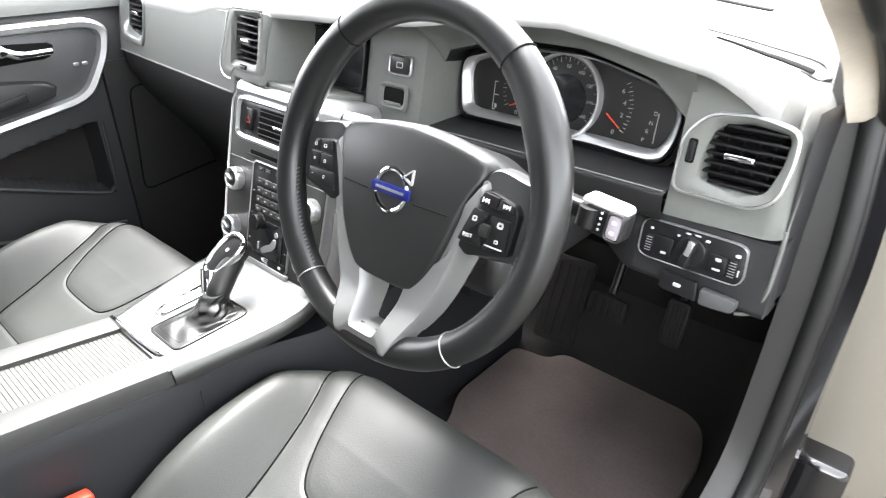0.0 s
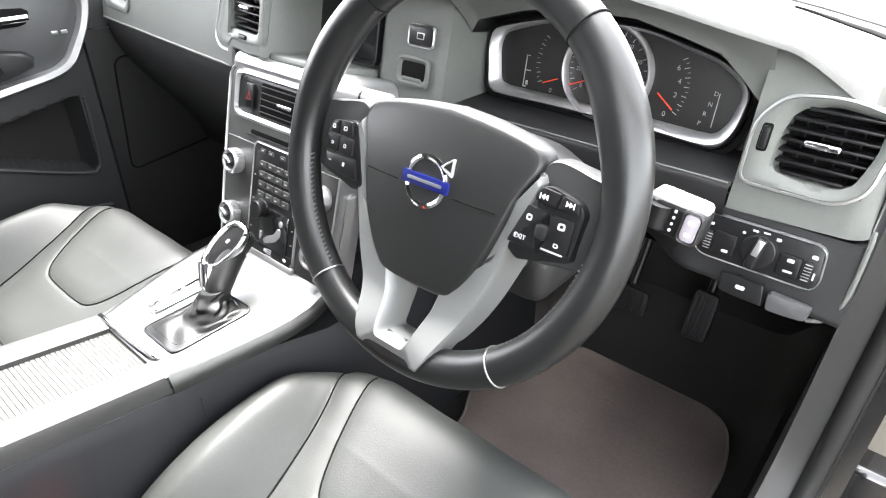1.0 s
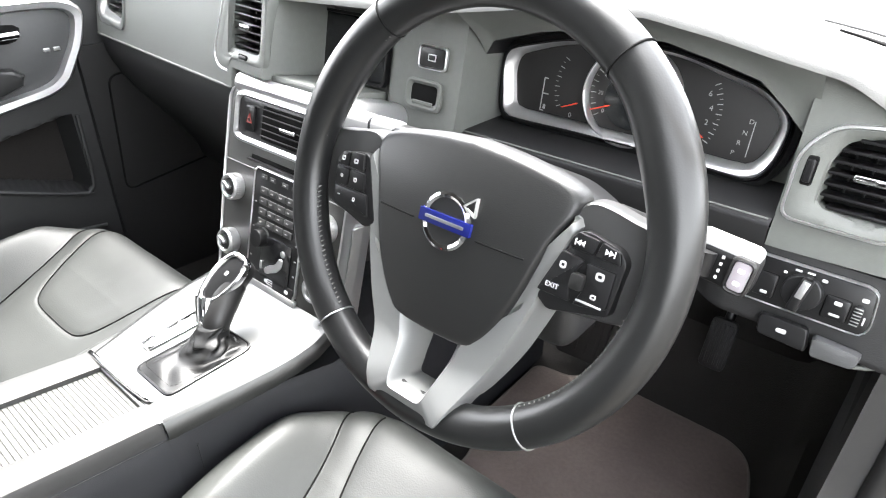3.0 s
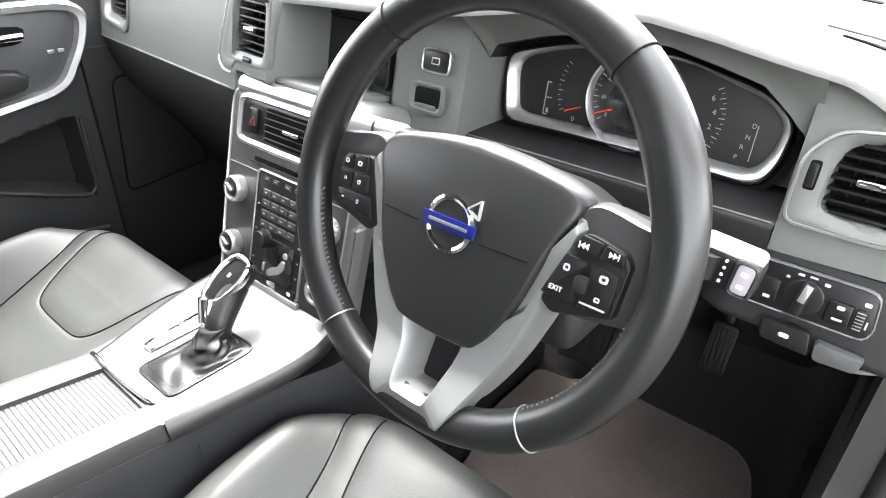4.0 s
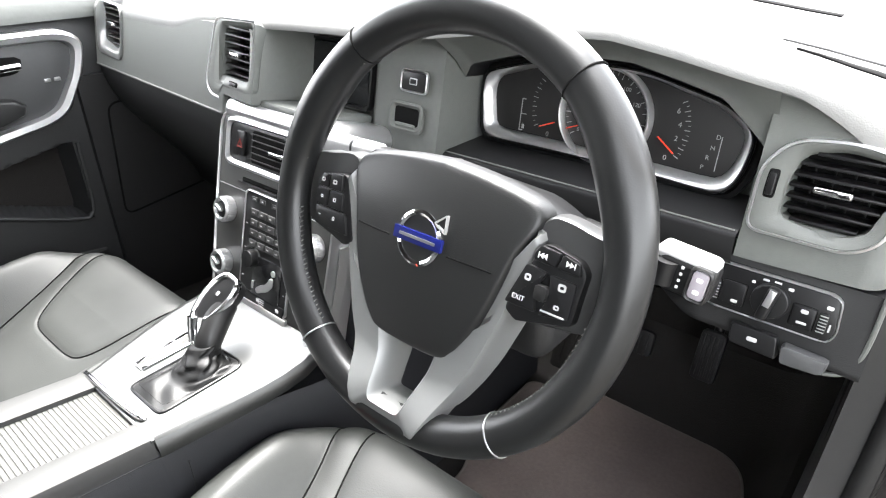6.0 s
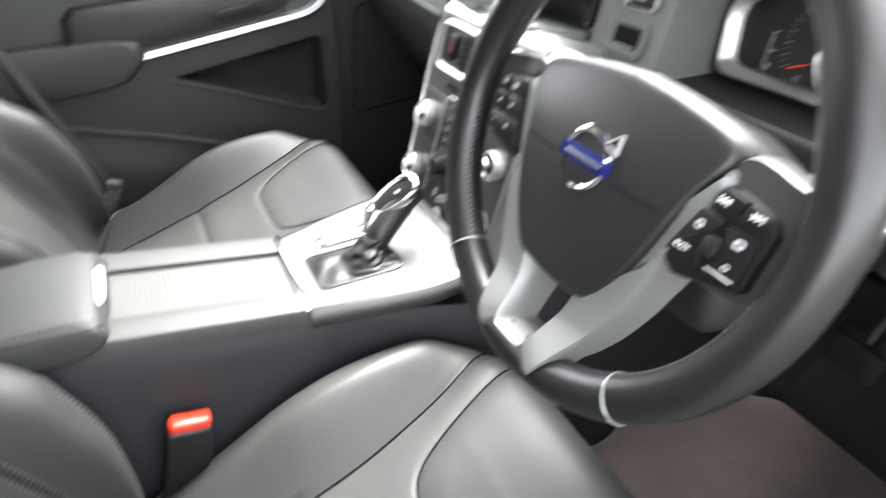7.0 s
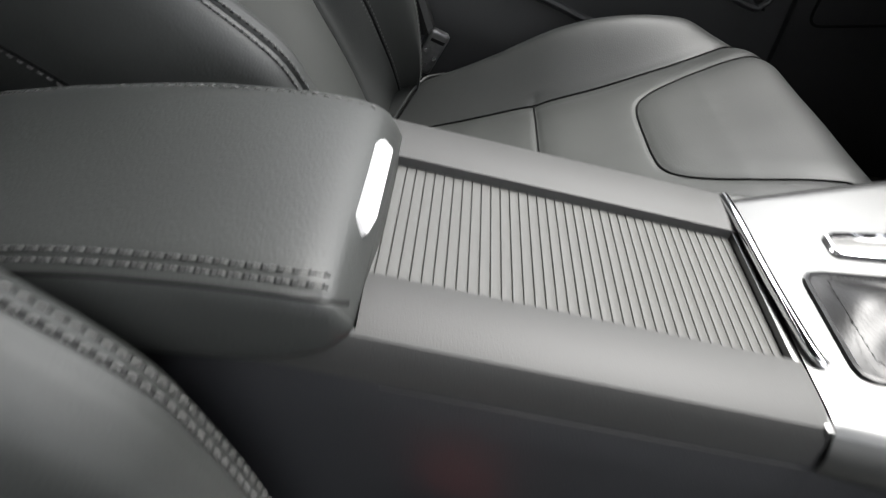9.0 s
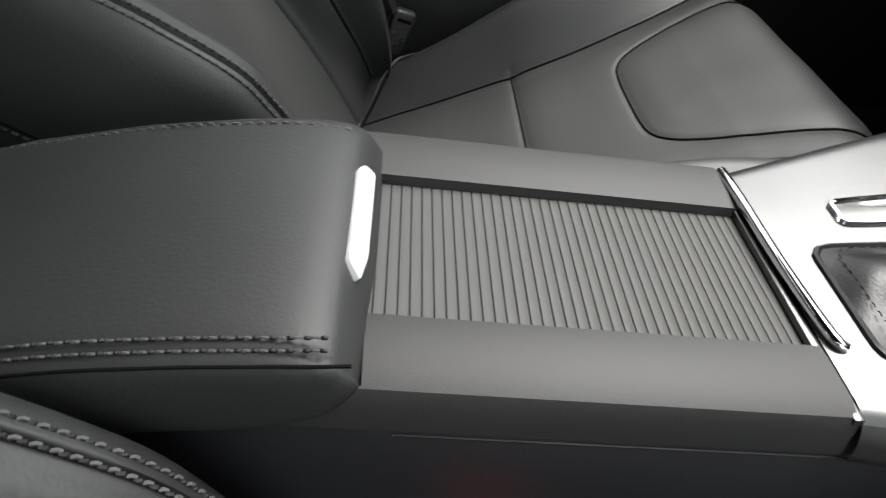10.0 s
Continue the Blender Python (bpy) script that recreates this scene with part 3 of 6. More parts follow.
def seat(cx, lean, label):
    s = thing("car_seat", (cx, -0.25, 0.24), label, "seat", "front seats")
    n, levels = 360, 110
    edge = [cushion_edge(2 * math.pi * i / n) for i in range(n)]
    loops = []
    for j in range(1, levels + 1):
        f = (j / levels) ** 0.85
        loop = []
        for i in range(n):
            a = 2 * math.pi * i / n
            x, y = math.cos(a) * edge[i] * f, -0.20 + math.sin(a) * edge[i] * f
            loop.append(Vector((cx + x, y, cushion_z(x, y))))
        loops.append(loop)
    for drop, out in ((0.02, 0.003), (0.05, 0.002), (0.10, -0.006), (0.15, -0.014)):
        loops.append([Vector((p.x + (p.x - cx) * out * 3, p.y + (p.y + 0.2) * out * 3, p.z - drop)) for p in loops[levels - 1]])
    bm = bmesh.new()
    rings(bm, loops, True, True, False)
    cushion = part("cushion", bm, LEATHER, s, smooth=60)
    def lay(line, side, lift=0.0010):
        return [Vector((cx + side * x, y, cushion_z(side * x, y) + lift)) for x, y in line]
    for side in (-1, 1):
        part("bolster_seam", tube(lay(LINE_A[:-4], side), 0.0012, 6), SEAM_SHADE, cushion)
    part("insert_seam", tube(list(reversed(lay(LINE_B[1:-4], -1))) + lay(LINE_B[:-4], 1), 0.0011, 6), SEAM_SHADE, cushion)
    part("cross_seam", tube([Vector((cx + x, -0.2445, cushion_z(x, -0.2445) + 0.0008)) for x in np.linspace(-0.136, 0.136, 50)], 0.0010, 6), SEAM_SHADE, cushion)
    # stitched seam round the front corners
    ring = []
    for i in range(n):
        a = 2 * math.pi * i / n
        if 0.05 * math.pi < a < 0.95 * math.pi:
            p = loops[levels - 1][i]
            ring.append(Vector((p.x, p.y, p.z + 0.012)))
    bm = bmesh.new()
    stitches(ring, lambda p: Vector((p.x - cx, p.y + 0.15, 0.03)).normalized(), 0.0, bm, 0.004, 0.007, 0.0007)
    part("edge_stitching", bm, STITCH, cushion, kind="stuff")
    # seat base on runners
    part("seat_base", box((cx - 0.22, -0.47, 0.225), (cx + 0.22, -0.02, 0.318), 0.02), DARK, s)
    for side in (-1, 1):
        part("runner", box((cx + side * 0.19 - 0.018, -0.50, 0.213), (cx + side * 0.19 + 0.018, 0.06, 0.240), 0.004), SMOOTH, s)
    # backrest
    M = frame_of((cx, -0.455, 0.34), (-1, 0, 0), (0, -math.sin(lean), math.cos(lean)))
    us = [-0.10 + 0.76 * i / 96 for i in range(97)]
    rows, seams = [], {k: [] for k in (4, 9, 15, 19)}
    for u in us:
        half = curve([Vector((x, y, 0)) for x, y in back_section(u)], 5)
        bumps = [0.0016 * noise.noise(Vector((q.x * 14, u * 14, 1.7))) for q in half]
        if u > 0.56:
            top = 0.10 * ((u - 0.56) / 0.10) ** 2
        else:
            top = 0.0
        right = [M @ Vector((q.x, u, q.y + b - top)) for q, b in zip(half, bumps)]
        left = [M @ Vector((-q.x, u, q.y + b - top)) for q, b in zip(half, bumps)]
        rows.append(list(reversed(left[1:])) + right)
        for k in seams:
            seams[k].append((left[k * 5], right[k * 5]))
    bm = bmesh.new()
    rings(bm, rows, False)
    back = part("backrest", bm, LEATHER, s, smooth=60)
    fwd = M.to_3x3() @ Vector((0, 0, 1))
    for side in (0, 1):
        sg = 1 if side else -1
        for k, r in ((4, 0.0022), (9, 0.0022), (15, 0.0018), (19, 0.0012)):
            rise = {4: fwd * 0.0012, 9: (fwd * 0.5 + M.to_3x3() @ Vector((-0.85 * sg, 0, 0))) * 0.0016, 15: fwd * 0.0008, 19: fwd * 0.0004}[k]
            part("seam", tube([p[side] + rise for p in seams[k][9:]], r, 6), SEAM_SHADE, back)
        bm, dark = bmesh.new(), bmesh.new()
        skew = (fwd * 0.5 + M.to_3x3() @ Vector((-0.85 * sg, 0, 0))).normalized()
        outn = (fwd + M.to_3x3() @ Vector((sg * 0.4, 0, 0))).normalized()
        for key, nrm, lift in ((9, skew, 0.0022), (15, outn, 0.0058)):
            line = [p[side] + nrm * lift for p in seams[key][10:88]]
            for off in (-0.0042, 0.0042):
                stitches(line, lambda p: nrm, off, bm, 0.0030, 0.0058, 0.0008)
                holes(line, lambda p: nrm, off, dark, 0.0058, 0.0020, 0.0009)
        stitches([p[side] for p in seams[19][10:88]], lambda p: M.to_3x3() @ Vector((sg, 0, 0)), 0.003, bm, 0.0034, 0.0066)
        part("bolster_stitching", bm, STITCH, back, "grey double stitching", kind="stuff")
        part("bolster_pucker", dark, PUCKER_SHADE, back, kind="stuff")
    # welt where cushion and backrest meet
    for side in (-1, 1):
        w = [Vector((cx + side * x, y, cushion_z(side * x, y) + 0.003)) for x, y in ((0.246, -0.372), (0.236, -0.386), (0.222, -0.402), (0.200, -0.420), (0.175, -0.440), (0.155, -0.456), (0.12, -0.462))]
        part("welt", tube(curve(w, 6), 0.0026, 8), LEATHER, s)
        part("welt_seam", tube([p + Vector((0, 0.0050, -0.0010)) for p in curve(w, 6)], 0.0022, 6), SEAM_SHADE, s)
    return s


seat(0.367, radians(24), "dark grey leather driver's seat with stitched bolsters")
seat(-0.387, radians(30), "dark grey leather passenger seat with stitched bolsters beside the door")


# ---- seat belt buckles ----
def buckle(x, y, z, rz, label):
    b = thing("belt_buckle", (x, y, z - 0.1), label, "seat belt buckle", "front belt buckles")
    m = pose(x, y, z, -14, 0, rz) @ pose(0, 0, 0)
    part("housing", box((-0.013, -0.025, -0.13), (0.013, 0.025, -0.006), 0.006, m=m, seg=3), SMOOTH, b)
    part("button", box((-0.0105, -0.0225, -0.016), (0.0105, 0.0225, 0.004), 0.005, m=m, seg=3), RED, b, "bright red release button")
    part("slot", box((-0.0128, -0.019, -0.009), (-0.0108, 0.019, -0.004), 0.0, m=m), SEAM_SHADE, b)
    return b


buckle(0.125, -0.331, 0.508, 4, "seat belt buckle with red button beside the driver's seat")


# ---- dashboard ----
BROW_Z = [(-0.72, 0.965), (-0.30, 0.975), (-0.18, 0.982), (0.0, 0.985), (0.10, 0.985), (0.20, 0.992), (0.30, 1.006), (0.40, 1.008), (0.446, 1.000), (0.511, 0.988), (0.56, 0.980), (0.604, 0.971), (0.637, 0.961), (0.68, 0.947)]
BROW_Y = [(-0.72, 0.215), (-0.25, 0.150), (-0.05, 0.135), (0.09, 0.165), (0.24, 0.185), (0.40, 0.203), (0.46, 0.213), (0.62, 0.218), (0.68, 0.232)]
LOW_Z = [(-0.72, 0.842), (-0.14, 0.855), (-0.05, 0.855), (0.10, 0.822), (0.2, 0.818), (0.54, 0.818), (0.56, 0.818), (0.68, 0.822)]
X0, X1 = -0.700, 0.668


def brow_r(x):
    return 0.014 + 0.030 * step(0.56, 0.640, x) + 0.02 * (1 - step(-0.32, -0.20, x))


def brow_y(x):
    k = max(step(0.57, 0.65, x), 1 - step(-0.32, -0.20, x))
    return linear(BROW_Y, x) * (1 - k) + fascia_y(x, linear(BROW_Z, x) - 0.75 * brow_r(x)) * k


def fascia_y(x, z):
    y = 0.11 - 0.13 * (min(x, -0.03) + 0.1) + 0.2 * (z - 0.89)
    for a, b, target in ((-0.047, -0.040, 0.212 + 0.2 * (z - 0.9)), (0.072, 0.092, 0.197 + 0.2 * (z - 0.9)), (0.198, 0.206, 0.288 + 0.15 * (z - 0.86)), (0.538, 0.546, 0.222 + 0.15 * (z - 0.89))):
        k = step(a, b, x)
        y = y * (1 - k) + target * k
    y += 0.045 * (1 - step(0.868, 0.882, z)) * window(-0.124, -0.03, x, 0.006)      # room for the stack's cap
    t = min(0.98, max(0.0, (x - 0.646) / 0.0225))
    y += 0.0225 * (1 - math.sqrt(1 - t * t))
    for xa, xb, za, zb in ((0.577, 0.646, 0.861, 0.925), (-0.139, -0.061, 0.902, 0.969), (-0.640, -0.546, 0.888, 0.954)):
        y += 0.034 * window(xa, xb, x, 0.004) * window(za, zb, z, 0.004)
    return y


def vent(parent, m, outer, inner, slats, axis, tab, label="", depth=0.026, collar=SILVER):
    """An air vent: bezel, near-black duct back for the shade inside, slats with a bright tab."""
    v = part("vent_bezel", bezel(outer, inner, m, [(0, -0.004), (0, 0.003), (0.25, 0.0045), (0.6, 0.003), (1, -0.002), (1, -depth)], None, 96), collar, parent, label)
    part("duct", plate(inset(inner, -0.002), m, 0.002, 0.0005, -depth), SEAM_SHADE, v)
    ys = [p.y for p in inner]
    lo, hi = min(ys), max(ys)
    for i in range(slats):
        y = lo + (hi - lo) * (i + 0.5) / slats
        xs = []
        for a, b in zip(inner, inner[1:] + inner[:1]):
            if (a.y - y) * (b.y - y) <= 0 and a.y != b.y:
                xs.append(a.x + (b.x - a.x) * (y - a.y) / (b.y - a.y))
        if len(xs) >= 2:
            part("slat", box((min(xs) + 0.0005, y - 0.0012, -0.016), (max(xs) - 0.0005, y + 0.0014, -0.003), 0.0006, m=m @ pose(0, 0, 0, 8)), SMOOTH, v)
    for i in range(4):
        xs = [p.x for p in inner]
        x = min(xs) + (max(xs) - min(xs)) * (i + 1) / 5
        part("vane", box((x - 0.0006, lo * 0.8 + hi * 0.2, -0.024), (x + 0.0006, lo * 0.2 + hi * 0.8, -0.018), 0, m=m), SMOOTH, v)
    tx, ty, tw = tab
    part("tab", box((tx - tw / 2, ty - 0.0032, -0.006), (tx + tw / 2, ty + 0.0032, 0.0035), 0.0022, m=m, seg=3), CHROME, v, "bright vent tab")
    return v


def dashboard():
    d = thing("dashboard", (0, 0.3, 0.7), "grey soft plastic dashboard with hooded instruments", "dashboard")
    def fascia(u, v):
        x = X0 + (X1 - X0) * u
        lo = linear(LOW_Z, x)
        z = lo + (linear(BROW_Z, x) - 0.75 * brow_r(x) + 0.0005 - lo) * v
        return Vector((x, fascia_y(x, z), z))
    part("fascia", sheet(fascia, 460, 70), SOFT, d, smooth=45)
    def top(u, v):
        x = X0 + (X1 - X0) * u
        y0, z0 = brow_y(x), linear(BROW_Z, x)
        y = y0 + 0.60 * v ** 2
        r = brow_r(x)
        e = max(0, 1 - (y - y0) / r)
        z = z0 - r * 0.75 * (1 - math.sqrt(max(0, 1 - e * e))) + 0.03 * v - 0.03 * step(0.62, 0.70, abs(x)) * v - 0.02 * step(0.640, 0.675, x) ** 2
        return Vector((x, y, z))
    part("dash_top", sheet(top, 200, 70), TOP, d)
    def under(u, v):
        x = X0 + (X1 - X0) * u
        z = linear(BROW_Z, x) - 0.75 * brow_r(x)
        y0 = brow_y(x) + 0.0005
        return Vector((x, y0 + (fascia_y(x, z) - y0) * v, z))
    part("brow_lining", sheet(under, 300, 3), SOFT, d)
    # grey face between the brow and the instrument opening, with a dark return to the dials
    CLT = [(-0.20, 0.010), (-0.158, 0.014), (-0.150, 0.030), (-0.090, 0.047), (-0.04, 0.0555), (0.04, 0.0555), (0.090, 0.045), (0.126, 0.036), (0.150, 0.017), (0.17, -0.002)]
    def hood_edge(x):
        return 0.902 + 1.03 * linear(CLT, (x - 0.369) / 1.045) + 0.014
    def hood_face(u, v):
        x = 0.203 + 0.348 * u
        a = Vector((x, brow_y(x) + 0.001, linear(BROW_Z, x) - 0.75 * brow_r(x) + 0.0004))
        b = Vector((x, 0.238, hood_edge(x)))
        p = a.lerp(b, v)
        p.y += 0.006 * math.sin(v * math.pi)
        return p
    part("hood_face", sheet(hood_face, 90, 14), SOFT, d, smooth=60)
    def hood_return(u, v):
        x = 0.203 + 0.338 * u
        return Vector((x, 0.238 + 0.050 * v, hood_edge(x) - 0.006 * v))
    part("hood_return", sheet(hood_return, 90, 4), SMOOTH, d)
    # lower edge of the passenger fascia, then the dark panel below it that runs back to the bulkhead
    def knee(u, v):
        x = X0 + (0.21 - X0) * u
        lo = linear(LOW_Z, x)
        y0 = fascia_y(min(x, -0.06), lo)
        z = lo - 0.30 * v
        return Vector((x, y0 + 0.006 + 0.16 * step(0.0, 1.0, v) - 0.012 * math.sin(v * math.pi), z))
    part("glovebox_panel", sheet(knee, 60, 24), DARK, d)
    part("fascia_lip", tube([(x, fascia_y(min(x, -0.06), linear(LOW_Z, x)) + 0.001, linear(LOW_Z, x) - 0.001) for x in np.linspace(X0, -0.125, 40)], 0.0025, 8), SOFT, d)
    # shelf under the instruments and the face below it
    def shelf(u, v):
        x = 0.195 + 0.352 * u
        pts = [(0.292, 0.850), (0.215, 0.8475), (0.203, 0.845), (0.199, 0.840), (0.205, 0.812), (0.235, 0.806)]
        q = curve([Vector((a, b, 0)) for a, b in pts], 4)
        p = q[round(v * (len(q) - 1))]
        return Vector((x, p.x, p.y))
    part("instrument_shelf", sheet(shelf, 20, 20), DARK, d)
    part("shelf_line", tube([(0.198 + 0.346 * i / 10, 0.2035, 0.8462) for i in range(11)], 0.0009, 6), SOFT, d)
    # driver's knee panel with a curved lower end
    def kneepad(u, v):
        x = 0.45 + 0.222 * u
        lo = 0.735 - 0.004 * step(0.62, 0.67, x)
        z = 0.817 + (lo - 0.817) * v
        y = 0.222 + 0.2 * (z - 0.80) - 0.010 + 0.05 * (1 - step(0.45, 0.53, x))
        y += 0.03 * step(0.9, 1.0, v)
        return Vector((x, y, z))
    part("knee_panel", sheet(kneepad, 60, 24, back=(0, 0.03, 0)), DARK, d)
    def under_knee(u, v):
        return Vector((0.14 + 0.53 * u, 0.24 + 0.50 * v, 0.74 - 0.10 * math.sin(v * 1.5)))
    # near-black sheet: the shade under the dash is in its colour
    part("under_panel", sheet(under_knee, 10, 12), SEAM_SHADE, d)
    part("knee_edge", tube(curve([(0.669, 0.213, 0.835), (0.670, 0.210, 0.82), (0.669, 0.206, 0.77), (0.662, 0.205, 0.742), (0.645, 0.204, 0.733)], 8), 0.0022, 8), SOFT, d)
    # dark end cap
    def cap(u, v):
        z = 0.735 + (0.950 - 0.735) * v
        y = 0.225 + 0.20 * u
        return Vector((0.6665 + 0.016 * math.sin(u * 1.4), y, z))
    part("end_cap", sheet(cap, 12, 12), DARK, d)
    return d


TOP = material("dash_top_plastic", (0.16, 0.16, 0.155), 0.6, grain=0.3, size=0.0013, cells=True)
dash = dashboard()

# right-hand vent
RV = frame_of((0.604, 0.2215, 0.893), (1, 0, 0), (0, 0.15, 1))
rv_outer = rounded([(-0.0545, -0.046), (0.030, -0.046), (0.050, -0.030), (0.055, 0.010), (0.053, 0.037), (0.014, 0.046), (-0.034, 0.040), (-0.055, 0.014)], [0.012, 0.014, 0.012, 0.02, 0.012, 0.03, 0.014, 0.014])
rv_inner = rounded([(-0.031, -0.030), (0.012, -0.037), (0.036, -0.029), (0.045, 0.004), (0.045, 0.032), (0.004, 0.036), (-0.024, 0.028), (-0.031, 0.006)], 0.009)
v = vent(dash, RV, rv_outer, rv_inner, 7, 0, (0.004, 0.001, 0.030), "grey surround of an air vent", collar=SOFT)
part("vent_wheel_slot", plate(rect(0.0095, 0.026, 0.003, -0.043, -0.001), RV, 0.0014, 0.0004, 0.003), SEAM_SHADE, v)
part("vent_wheel", plate(rect(0.0065, 0.0205, 0.002, -0.043, -0.001), RV, 0.0030, 0.001, 0.0035), SMOOTH, v)
part("vent_rim", bezel(inset(rv_outer, -0.0015), inset(rv_outer, 0.002), RV, [(0, -0.002), (0.2, 0.0045), (0.8, 0.0052), (1, 0.003)], (0, 0), 96), SATIN, v)
# centre vent
FV = frame_of((-0.098, 0.1225, 0.937), (1, -0.13, 0), (0, 0.2, 1))
cv_outer = rounded([(-0.042, -0.061), (-0.034, -0.047), (0.040, -0.046), (0.055, -0.043), (0.057, 0.048), (-0.026, 0.044), (-0.056, 0.040), (-0.068, 0.008), (-0.084, -0.045), (-0.076, -0.061)], [0.006, 0.006, 0.008, 0.008, 0.008, 0.02, 0.02, 0.03, 0.02, 0.02])
cv_inner = rounded([(-0.047, -0.033), (0.032, -0.032), (0.047, 0.039), (-0.035, 0.032)], 0.007)
v = vent(dash, FV, cv_outer, cv_inner, 7, 0, (-0.004, -0.001, 0.024), "grey surround of the centre air vent", collar=SOFT)
part("vent_wheel_slot", plate(rect(0.024, 0.008, 0.0035, 0.000, -0.0395), FV, 0.0012, 0.0004, 0.003), SEAM_SHADE, v)
part("vent_wheel", plate(rect(0.018, 0.0050, 0.002, 0.000, -0.0395), FV, 0.003, 0.001, 0.003), SMOOTH, v)
rim_way = [(-0.044, -0.0640), (-0.066, -0.0630), (-0.080, -0.054), (-0.083, -0.040), (-0.075, -0.014), (-0.067, 0.010), (-0.061, 0.030), (-0.054, 0.040), (-0.040, 0.0445), (0.010, 0.0465), (0.056, 0.0490)]
part("vent_rim", tube([FV @ Vector((p.x, p.y, 0.003)) for p in curve([Vector((a, b, 0)) for a, b in rim_way], 6)], 0.0018, 8), SATIN, v, "satin line round the vent")
# passenger's side vent
PV = frame_of((-0.605, 0.182, 0.922), (1, -0.13, 0), (0, 0.2, 1))
pv_outer = rounded([(-0.074, -0.040), (-0.060, -0.056), (0.056, -0.056), (0.066, -0.040), (0.070, 0.040), (-0.050, 0.044), (-0.078, 0.020)], 0.014)
pv_inner = rounded([(-0.036, -0.028), (0.040, -0.038), (0.060, -0.026), (0.064, 0.022), (0.050, 0.036), (-0.030, 0.036)], 0.008)
vent(dash, PV, pv_outer, pv_inner, 7, 0, (0.008, 0.004, 0.034), "satin silver frame of an air vent")

# ---- instrument cluster ----
CL = frame_of((0.369, 0.270, 0.902), (1, 0, 0), (0, 0.15, 1)) @ Matrix.Diagonal((1.045, 1.03, 1, 1))


def cluster():
    c = thing("instrument_cluster", (0.367, 0.28, 0.85), "black instrument cluster with silver frame and red needles", "instrument cluster")
    o = rounded([(-0.146, -0.046), (-0.06, -0.044), (0.06, -0.044), (0.138, -0.048), (0.150, -0.024), (0.154, 0.014), (0.126, 0.036), (0.04, 0.055), (-0.04, 0.055), (-0.090, 0.047), (-0.150, 0.030), (-0.154, 0.010)], [0.014, 0.01, 0.01, 0.014, 0.012, 0.014, 0.02, 0.02, 0.02, 0.02, 0.012, 0.01])
    inner = rounded([(-0.134, -0.034), (-0.06, -0.034), (0.06, -0.034), (0.128, -0.036), (0.139, -0.020), (0.1445, 0.012), (0.122, 0.030), (0.04, 0.051), (-0.04, 0.051), (-0.088, 0.043), (-0.138, 0.026), (-0.142, 0.008)], [0.010, 0.01, 0.01, 0.010, 0.012, 0.012, 0.02, 0.02, 0.02, 0.02, 0.010, 0.01])
    part("face", plate(inset(o, 0.002), CL, 0.003, 0.0005, -0.010), FACE, c)
    part("frame", bezel(o, inner, CL, [(0, -0.012), (0, 0.004), (0.15, 0.006), (0.5, 0.0035), (1, -0.005), (1, -0.012)], (0, 0), 160), SATIN, c, "satin silver frame")
    part("frame_line", bezel(inset(o, -0.0012), inset(o, 0.0012), CL, [(0, 0.002), (0.3, 0.0072), (0.7, 0.0072), (1, 0.003)], (0, 0), 160), SMOOTH, c)
    part("surround", bezel(inset(o, -0.009), inset(o, -0.001), CL, [(0, -0.012), (0, -0.002), (0.6, 0.001), (1, -0.003)], (0, 0), 120), SMOOTH, c, "black surround")
    ring = bezel(circle(0.0520, 72, 0.002, 0.004), circle(0.0480, 72, 0.002, 0.004), CL, [(0, -0.006), (0, 0.004), (0.5, 0.0065), (1, 0.004), (1, -0.006)], (0.002, 0.004), 96)
    part("speedometer_ring", ring, SATIN, c, "bright ring")
    part("speedometer_face", plate(circle(0.0480, 64, 0.002, 0.004), CL, 0.0015, 0.0004, -0.0065), FACE, c)
    part("speedometer_centre", plate(circle(0.030, 48, 0.002, 0.000), CL, 0.001, 0.0003, -0.005), SCREEN, c)
    def ticks(cx, cy, r, a0, a1, k, long, parent, mat=DIMPRINT):
        bm = bmesh.new()
        for i in range(k):
            a = radians(a0 + (a1 - a0) * i / (k - 1))
            big = i % 2 == 0
            l = long if big else long * 0.55
            m = CL @ pose(cx, cy, -0.0046, 0, 0, math.degrees(a)) @ pose(r, 0, 0)
            box((-l, -0.0004 if big else -0.00025, 0), (0, 0.0004 if big else 0.00025, 0.0003), 0, bm, m)
        part("scale_ticks", bm, mat, parent, kind="stuff")
    ticks(0.002, 0.004, 0.0464, 215, -35, 33, 0.0060, c)
    ticks(-0.030, 0.002, 0.058, 150, 205, 11, 0.0055, c)
    ticks(0.030, 0.002, 0.062, 30, -25, 13, 0.0055, c)
    def needle(x0, y0, x1, y1):
        m = CL @ pose(x0, y0, -0.003, 0, 0, math.degrees(math.atan2(y1 - y0, x1 - x0)))
        l = math.hypot(x1 - x0, y1 - y0)
        part("needle", box((0, -0.0007, 0), (l, 0.0007, 0.0008), 0.0002, m=m), NEEDLE, c, "red needle")
    needle(-0.020, -0.009, -0.042, -0.018)
    needle(0.062, -0.006, 0.081, -0.020)
    needle(-0.056, -0.014, -0.075, -0.022)
    def marks(rows):
        bm = bmesh.new()
        for x, y, w, h in rows:
            box((x - w / 2, y - h / 2, -0.0064), (x + w / 2, y + h / 2, -0.0058), 0, bm, CL)
        part("gauge_marks", bm, DIMPRINT, c, kind="stuff")
    marks([(-0.103, -0.013, 0.001, 0.036), (-0.101, 0.005, 0.005, 0.001), (-0.101, -0.031, 0.005, 0.001), (-0.099, -0.012, 0.007, 0.0012), (-0.0985, -0.0265, 0.003, 0.005)])
